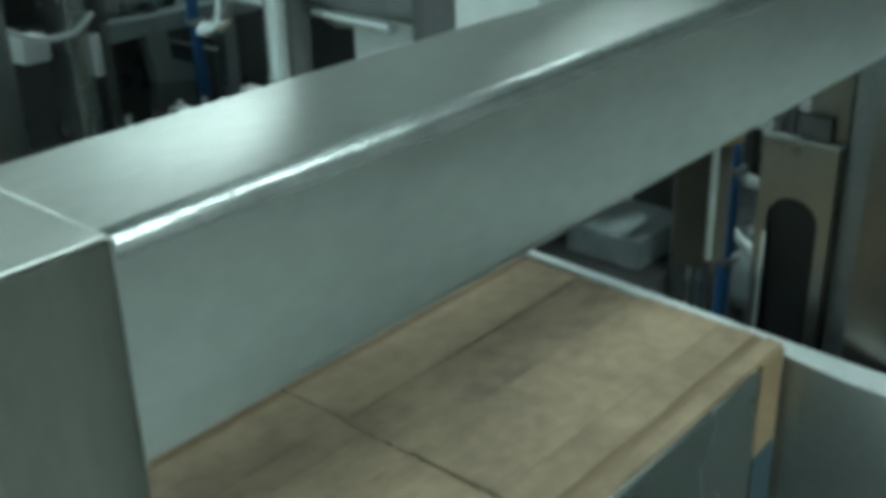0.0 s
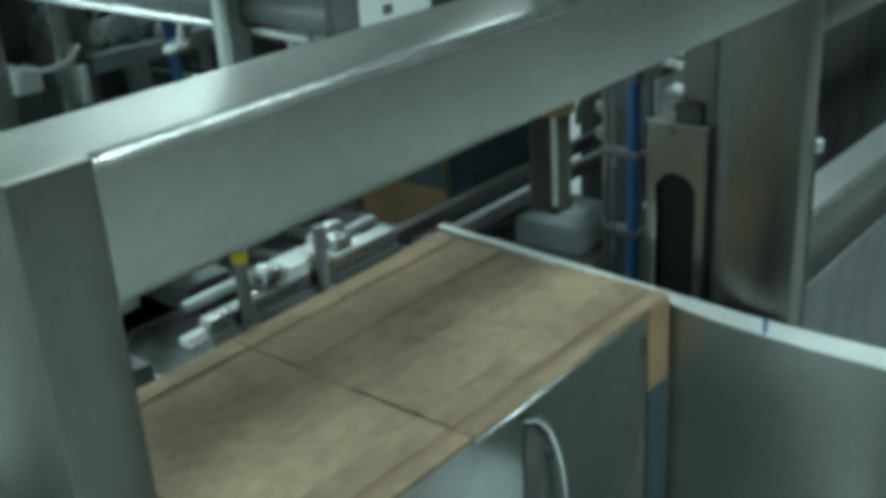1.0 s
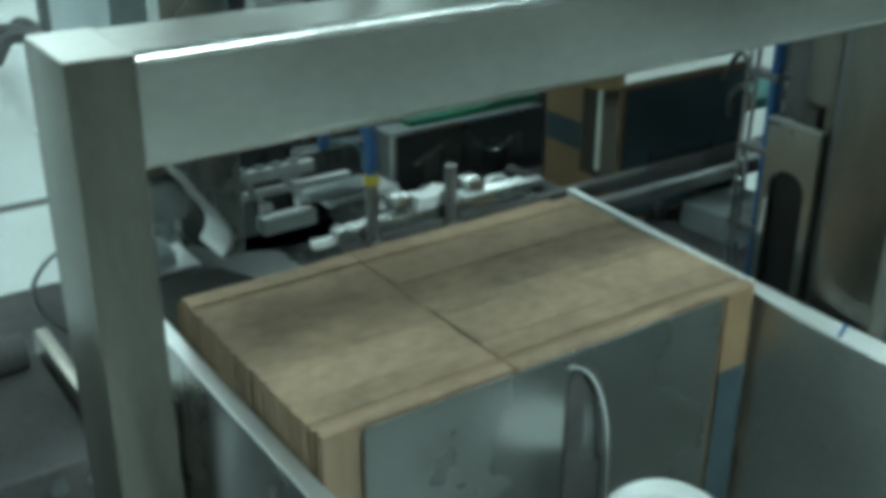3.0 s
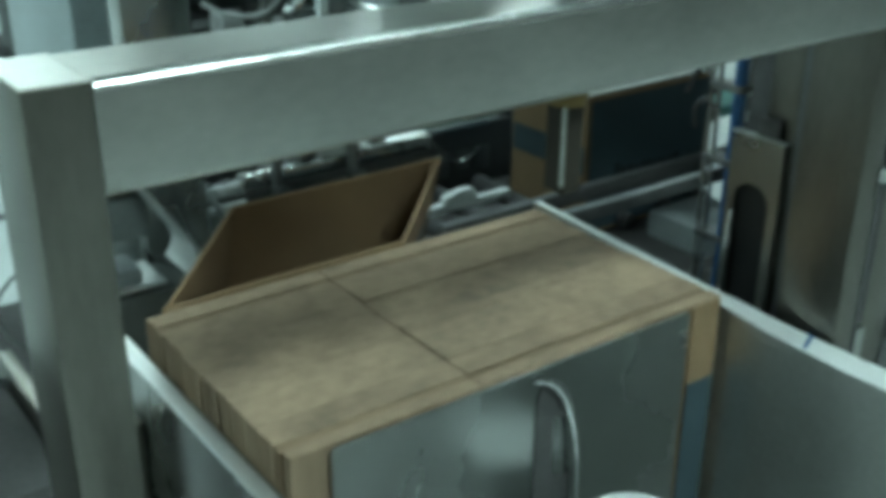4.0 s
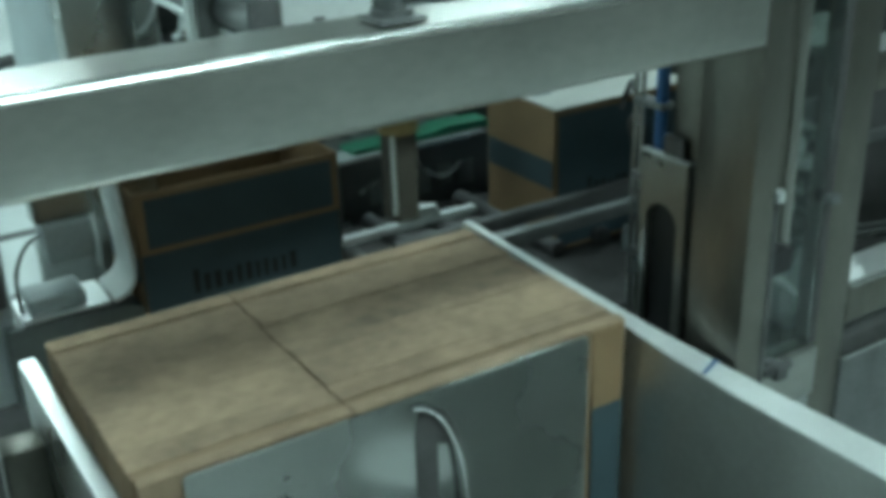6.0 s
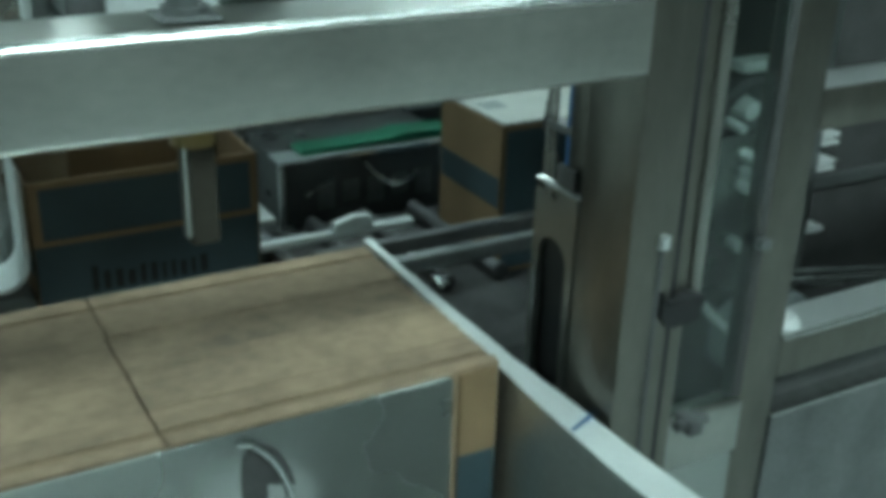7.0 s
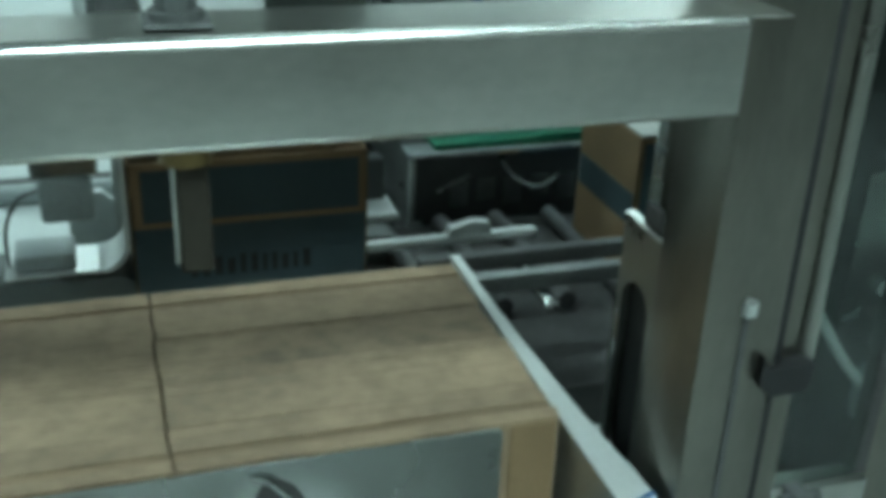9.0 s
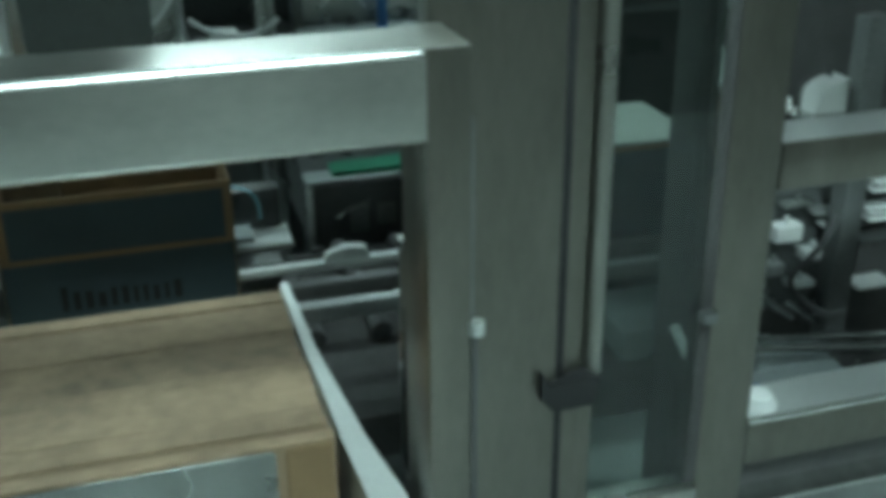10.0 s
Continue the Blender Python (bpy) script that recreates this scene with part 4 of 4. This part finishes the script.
# ---- machines further back ----
def back_machines():
    m = thing("filling_machine", "grey-white framed packing machine with dark innards", "machine", -1.65, 1.2, 0)
    bm = B()
    box(bm, -0.55, -0.12, -0.35, 1.4, 0.0, 1.05, 0.01)
    box(bm, -0.55, -0.30, -0.35, 1.4, 1.05, 1.34, 0.01)
    part("body", bm, BLACK_GLOSS, m)
    bm = B()
    prism(bm, [(-0.070, -0.115), (-0.010, -0.115), (-0.010, 0.340), (-0.070, 0.340)], "z", 1.052, 1.088)
    part("cross_bar", bm, GREY_PAINT, m, "grey painted cross bar")
    bm = B()
    box(bm, -0.11, -0.075, -0.115, 0.34, 1.075, 1.15, 0.004)
    part("back_plate", bm, STEEL_DULL, m)
    for k in range(4):
        bm = B()
        tube(bm, (-0.055, 0.02 + 0.075 * k, 1.0885), (-0.055, 0.02 + 0.075 * k, 1.105 + 0.01 * (k % 2)), 0.014, 0.010, 14)
        part("knob", bm, (STEEL_DARK, ALU)[k % 2], m)
    bm = B()
    box(bm, -0.10, -0.04, -0.10, 0.60, 0.80, 0.845, 0.005)
    part("lower_bar", bm, GREY_PAINT, m)
    for y in (0.175,):
        bm = B()
        box(bm, -0.065, -0.020, y, y + 0.034, 0.8455, 1.0515, 0.006)
        part("post", bm, GREY_PAINT, m)
    bm = B()
    prism(bm, [(-0.02, 1.0515), (0.03, 1.0515), (0.035, 0.99), (0.09, 0.965), (0.09, 0.93), (-0.005, 0.945)], "x", -0.06, -0.025)
    part("gusset", bm, GREY_PAINT, m, "grey gusset foot under the cross bar")
    bm = B()
    prism(bm, [(-0.02, 0.80), (0.09, 0.80), (0.09, 0.9295), (-0.005, 0.9445)], "x", -0.058, -0.03)
    part("web", bm, STEEL_DARK, m)
    for k in range(3):
        bm = B()
        pipe(bm, [(-0.09, 0.05 + 0.03 * k, 1.02), (-0.04, 0.10 + 0.03 * k, 1.005 + 0.01 * k), (-0.03, 0.15 + 0.03 * k, 0.985), (-0.08, 0.20 + 0.03 * k, 0.97)], 0.004, 6)
        part("cable", bm, (WHITE_PLASTIC, STEEL_DARK, STEEL_DULL)[k], m)
    bm = B()
    pipe(bm, [(0.0, 0.085, 1.6), (0.0, 0.085, 1.3), (0.0, 0.082, 1.12), (0.0, 0.085, 1.0), (-0.02, 0.105, 0.92), (-0.05, 0.12, 0.75)], 0.013, 12)
    part("hose", bm, BLUE, m, "blue hose")
    bm = B()
    box(bm, -0.015, 0.017, 0.068, 0.10, 1.055, 1.07, 0.003)
    part("hose_clip", bm, ALU, m)
    bm = B()
    tube(bm, (-0.2, 0.60, 0.985), (0.0, 0.60, 0.985), 0.045, seg=20)
    part("motor", bm, ORANGE, m, "copper brown motor")
    bm = B()
    tube(bm, (0.0, 0.53, 0.99), (0.02, 0.53, 0.99), 0.020, seg=16)
    part("hub", bm, CHROME, m)
    bm = B()
    tube(bm, (0.0, 0.48, 0.985), (0.015, 0.48, 0.985), 0.013, seg=16)
    part("hub", bm, CHROME, m)
    bm = B()
    box(bm, -0.10, 0.0, -0.21, -0.165, 0.0, 1.30, 0.006)
    part("door_frame", bm, STEEL_DULL, m)
    bm = B()
    box(bm, 0.001, 0.014, -0.170, -0.150, 1.00, 1.085, 0.004)
    part("door_handle", bm, WHITE_PLASTIC, m, "white door handle")
    bm = B()
    box(bm, -0.10, -0.04, -0.118, -0.095, 0.0, 1.30, 0.004)
    part("slim_post", bm, STEEL_DARK, m)
    bm = B()
    pipe(bm, [(0.02, -0.36, 1.14), (0.03, -0.30, 1.105), (0.03, -0.22, 1.10), (0.01, -0.16, 1.125)], 0.006, 8)
    part("cable", bm, WHITE_PLASTIC, m)
    bm = B()
    box(bm, -0.06, 0.0, -0.31, -0.25, 1.05, 1.10, 0.006)
    part("block", bm, WHITE_PLASTIC, m, "small white block")
    for k, (y, z) in enumerate(((-0.03, 1.17), (0.0, 1.15), (0.03, 1.18))):
        bm = B()
        pipe(bm, [(-0.1, y - 0.06, 1.10), (-0.06, y - 0.03, z), (-0.05, y + 0.02, z + 0.02), (-0.08, y + 0.06, z - 0.03), (-0.14, y + 0.08, 1.12)], 0.005, 6)
        part("cable", bm, (STEEL_DULL, WHITE_PLASTIC, STEEL_DARK)[k % 3], m)
    for k in range(6):
        bm = B()
        y = 0.36 + 0.045 * k
        tube(bm, (-0.06, y, 1.05), (-0.06, y, 1.075 + 0.012 * (k % 3)), 0.010, seg=10)
        part("valve", bm, (STEEL_DULL, STEEL_DARK)[k % 2], m)
    c = thing("control_cabinet", "blue-grey sheet control cabinet behind the erector", "cabinet", -1.75, 0.58, 0)
    bm = B()
    box(bm, -0.5, 0.0, 0.0, 0.12, 0.0, 1.5, 0.01)
    part("body", bm, BLUE_GREY, c)
    bm = B()
    box(bm, -0.5, 0.0, 0.16, 0.25, 0.0, 1.4, 0.01)
    part("side_body", bm, STEEL_DULL, c)
    bm = B()
    box(bm, -0.45, -0.02, 0.121, 0.159, 0.0, 1.45, 0.004)
    part("gap", bm, BLACK, c)
    bm = B()
    box(bm, 0.001, 0.014, 0.09, 0.105, 0.98, 1.12, 0.003)
    part("handle", bm, WHITE_PLASTIC, c)
    bm = B()
    pipe(bm, [(0.01, 0.05, 1.25), (0.06, 0.1, 1.14), (0.06, 0.18, 1.12), (0.02, 0.24, 1.18)], 0.006, 8)
    part("cable", bm, WHITE_PLASTIC, c)
    w = thing("side_table", "low teal-topped table beyond the conveyor", "table", -1.7, 2.35, 0)
    bm = B()
    box(bm, -0.10, 0.10, 0.0, 1.0, 0.56, 0.60, 0.006)
    part("top", bm, TEAL, w)
    for x in (-0.08, 0.08):
        for y in (0.03, 0.97):
            bm = B()
            box(bm, x - 0.018, x + 0.018, y - 0.018, y + 0.018, 0.0, 0.56, 0.003)
            part("leg", bm, STEEL_DULL, w)
    d = thing("floor_drain", "dark slotted drain channel in the floor", "drain", kind="structure")
    bm = B()
    box(bm, -3.56, -3.50, -1.5, 0.9, -0.01, 0.004)
    part("channel", bm, BLACK, d)
    s = thing("floor_stand", "dark floor stand with curved feet", "stand", -5.2, 1.35, 0)
    bm = B()
    tube(bm, (0, 0, 0), (0, 0, 1.2), 0.06, seg=14)
    part("pole", bm, STEEL_DARK, s)
    for a in (200, 240, 290):
        w = radians(a)
        bm = B()
        pipe(bm, [(0.05 * math.cos(w), 0.05 * math.sin(w), 0.25), (0.3 * math.cos(w), 0.3 * math.sin(w), 0.28), (0.55 * math.cos(w), 0.55 * math.sin(w), 0.03)], 0.035, 8)
        part("foot", bm, BLACK, s)


back_machines()


# ---- what shows through the guard ----
def rack():
    r = thing("slatted_rack", "dark machine rack with white slats behind the guard", "rack", -0.62, 1.72, 0)
    bm = B()
    box(bm, -0.30, -0.10, 0.15, 1.48, 0.0, 2.2, 0.005)
    part("back", bm, BLACK_MATTE, r)
    for z in (0.765, 0.90, 0.915, 0.955, 0.972, 1.012, 1.032):
        bm = B()
        box(bm, -0.098, -0.05, 0.205, 0.28, z, z + 0.009, 0.002)
        part("slat", bm, WHITE_PLASTIC, r)
    for k in range(3):
        bm = B()
        box(bm, -0.098, -0.02, -0.10, 0.02, 0.90 + 0.055 * k, 0.925 + 0.055 * k, 0.003)
        part("cup", bm, ALU, r)
    bm = B()
    box(bm, 0.03, 0.07, 0.05, 0.09, 0.0, 1.3, 0.003)
    part("upright", bm, STEEL_DARK, r)
    bm = B()
    box(bm, -0.02, 0.0695, -0.03, 0.0495, 1.138, 1.147, 0.002)
    part("shelf", bm, STEEL_DULL, r)
    bm = B()
    tube(bm, (0.10, -0.12, 0.80), (0.10, 0.35, 0.73), 0.008, seg=10)
    part("rod", bm, CHROME, r)
    bm = B()
    tube(bm, (0.15, -0.2, 0.82), (0.15, 0.25, 0.75), 0.008, seg=10)
    part("rod", bm, CHROME, r)
    bm = B()
    prism(bm, rounded(-0.16, 0.05, 0.62, 0.76, 0.05, 8), "x", 0.06, 0.14)
    part("hopper", bm, GREY_PAINT, r)
    bm = B()
    pipe(bm, [(0.2, -0.16, 0.78), (0.21, -0.17, 0.70), (0.22, -0.12, 0.64), (0.2, -0.05, 0.6)], 0.006, 8)
    part("hose", bm, BLUE, r)
    bm = B()
    box(bm, 0.10, 0.30, -0.05, 0.20, 0.2, 0.60, 0.01)
    part("sump", bm, BLACK_GLOSS, r)
    for k, (y, z, w2, h) in enumerate(((-0.04, 0.925, 0.05, 0.03), (0.03, 0.965, 0.09, 0.008), (0.05, 0.94, 0.06, 0.008), (-0.03, 0.985, 0.06, 0.007), (0.02, 0.885, 0.045, 0.018), (-0.045, 0.865, 0.03, 0.022), (0.0, 0.835, 0.05, 0.012), (-0.05, 0.805, 0.025, 0.02))):
        bm = B()
        box(bm, 0.0, 0.03, y, y + w2, z, z + h, 0.003)
        tube(bm, (0.015, y + w2 / 2, z + h), (0.015, y + w2 / 2, z + h + 0.012), 0.005, seg=8)
        part("fitting", bm, (WHITE_PLASTIC, ALU, WHITE_PAINT, STEEL_DULL)[k % 4], r)
    bm = B()
    box(bm, -0.02, -0.001, -0.07, 0.14, 0.79, 1.02, 0.003)
    part("mounting_plate", bm, STEEL_DARK, r)
    for y, z in ((0.02, 0.80), (0.085, 0.765), (-0.05, 0.83)):
        bm = B()
        tube(bm, (0.05, y - 0.045, z + 0.03), (0.05, y + 0.045, z - 0.035), 0.0055, seg=10)
        part("rod", bm, CHROME, r)
    # Column of white blocks stands in for lamp reflections behind the guard.
    for k in range(6):
        bm = B()
        box(bm, -0.095, -0.055, 0.52 + 0.01 * (k % 2), 0.56, 0.80 + 0.055 * k, 0.822 + 0.055 * k, 0.003)
        part("lamp_reflection", bm, WHITE_PLASTIC, r)
    bm = B()
    box(bm, 0.0, 0.24, 0.18, 0.46, 0.60, 0.618, 0.004)
    box(bm, 0.0, 0.24, 0.18, 0.19, 0.618, 0.65, 0.002)
    part("drip_tray", bm, STEEL_DULL, r)
    bm = B()
    pipe(bm, [(0.06, 0.05, 0.98), (0.09, 0.0, 0.94), (0.08, -0.04, 0.88), (0.09, 0.02, 0.82), (0.07, 0.08, 0.80)], 0.005, 8)
    part("cable", bm, BLACK, r)
    w = thing("white_case", "small white plastic case on a shelf behind the guard", "case", -0.605, 1.712, 1.1475)
    bm = B()
    prism(bm, [(0.0, 0.0), (0.082, 0.0), (0.082, 0.036), (0.058, 0.052), (0.014, 0.044)], "x", -0.025, 0.025)
    part("body", bm, WHITE_PLASTIC, w)
    bm = B()
    pipe(bm, [(0.0, -0.012, 0.0), (0.0, -0.012, 0.04), (0.0, 0.02, 0.06), (0.0, 0.04, 0.055)], 0.004, 6)
    part("catch", bm, BLACK, w)
    k = thing("valve_bank", "white valve heads with black rings behind the clear pane", "valves", -0.5, 1.50, 0)
    bm = B()
    box(bm, -0.10, -0.02, -0.03, 0.12, 0.0, 1.5, 0.006)
    part("column", bm, BLACK, k)
    for y, z, r in ((0.05, 1.135, 0.020), (0.035, 1.105, 0.010), (0.074, 1.045, 0.012), (0.078, 1.015, 0.011), (0.075, 0.99, 0.012), (0.069, 0.885, 0.013)):
        bm = B()
        tube(bm, (-0.019, y, z), (0.02, y, z - 0.004), r, r * 0.8, 18)
        part("head", bm, WHITE_PLASTIC, k)
    bm = B()
    pipe(bm, [(0.0, 0.0, 1.13), (0.02, 0.01, 1.165), (0.02, 0.05, 1.18), (0.02, 0.09, 1.16), (0.0, 0.10, 1.12)], 0.009, 10)
    part("ring", bm, BLACK, k)
    bm = B()
    box(bm, -0.019, 0.02, 0.02, 0.10, 1.195, 1.215, 0.004)
    part("cover", bm, WHITE_PLASTIC, k)
    bm = B()
    box(bm, -0.0195, -0.01, 0.0, 0.11, 0.80, 1.08, 0.003)
    part("side_plate", bm, STEEL_DULL, k)
    bm = B()
    pipe(bm, [(0.0, -0.05, 0.86), (0.06, -0.03, 0.80), (0.08, 0.03, 0.74), (0.05, 0.08, 0.68)], 0.008, 8)
    part("hose", bm, WHITE_PLASTIC, k)


rack()


def motions():
    c, near, far, left, right = MOVING
    # seconds, near wall x, left edge y, top z, tilt, opening angle
    rows = [
        (0.0, -0.500, 0.2305, 1.005, 0, 2),
        (2.8, -0.500, 0.2305, 1.005, 0, 2),
        (3.4, -0.508, 0.236, 0.995, 14, 14),
        (3.8, -0.518, 0.240, 1.000, 20, 27),
        (4.0, -0.530, 0.270, 1.000, 18, 43),
        (4.1, -0.542, 0.302, 1.000, 15, 54),
        (4.2, -0.565, 0.352, 1.000, 10, 68),
        (4.3, -0.640, 0.425, 1.000, 4, 84),
        (4.4, -0.710, 0.468, 1.000, 1, 90),
        (4.5, -0.745, 0.485, 1.000, 0, 90),
        (4.7, -0.800, 0.480, 1.015, 0, 90),
        (5.0, -0.863, 0.463, 1.040, 0, 90),
        (5.4, -0.865, 0.461, 1.040, 0, 90),
        (10.0, -0.865, 0.461, 1.040, 0, 90),
    ]
    walk(c, [(t, pose(x, y, z, 0, a, 0)) for t, x, y, z, a, o in rows])
    for n, ob in enumerate((near, far, left, right)):
        if n:
            walk(ob, [(t, carton_poses(o)[n]) for t, x, y, z, a, o in rows])
    walk(FLAP, [(t, pose(0, 0.111 + 0.001 * a, 0.865, a, 0, 0)) for t, a in ((0.0, 36), (3.8, 36), (4.6, 34), (5.2, 32), (5.6, 18), (6.0, 4), (6.3, 0), (10.0, 0))])
    walk(GRIPPER, [(0.0, pose(-0.556, 0.55, 0.98)), (2.8, pose(-0.556, 0.55, 0.98)), (3.4, pose(-0.61, 0.55, 1.01)), (3.8, pose(-0.68, 0.55, 1.03)), (4.1, pose(-0.79, 0.55, 1.04)), (4.4, pose(-0.98, 0.555, 1.06)), (4.7, pose(-1.14, 0.56, 1.10)), (5.0, pose(-1.16, 0.55, 1.13)), (10.0, pose(-1.16, 0.535, 1.13))])


motions()
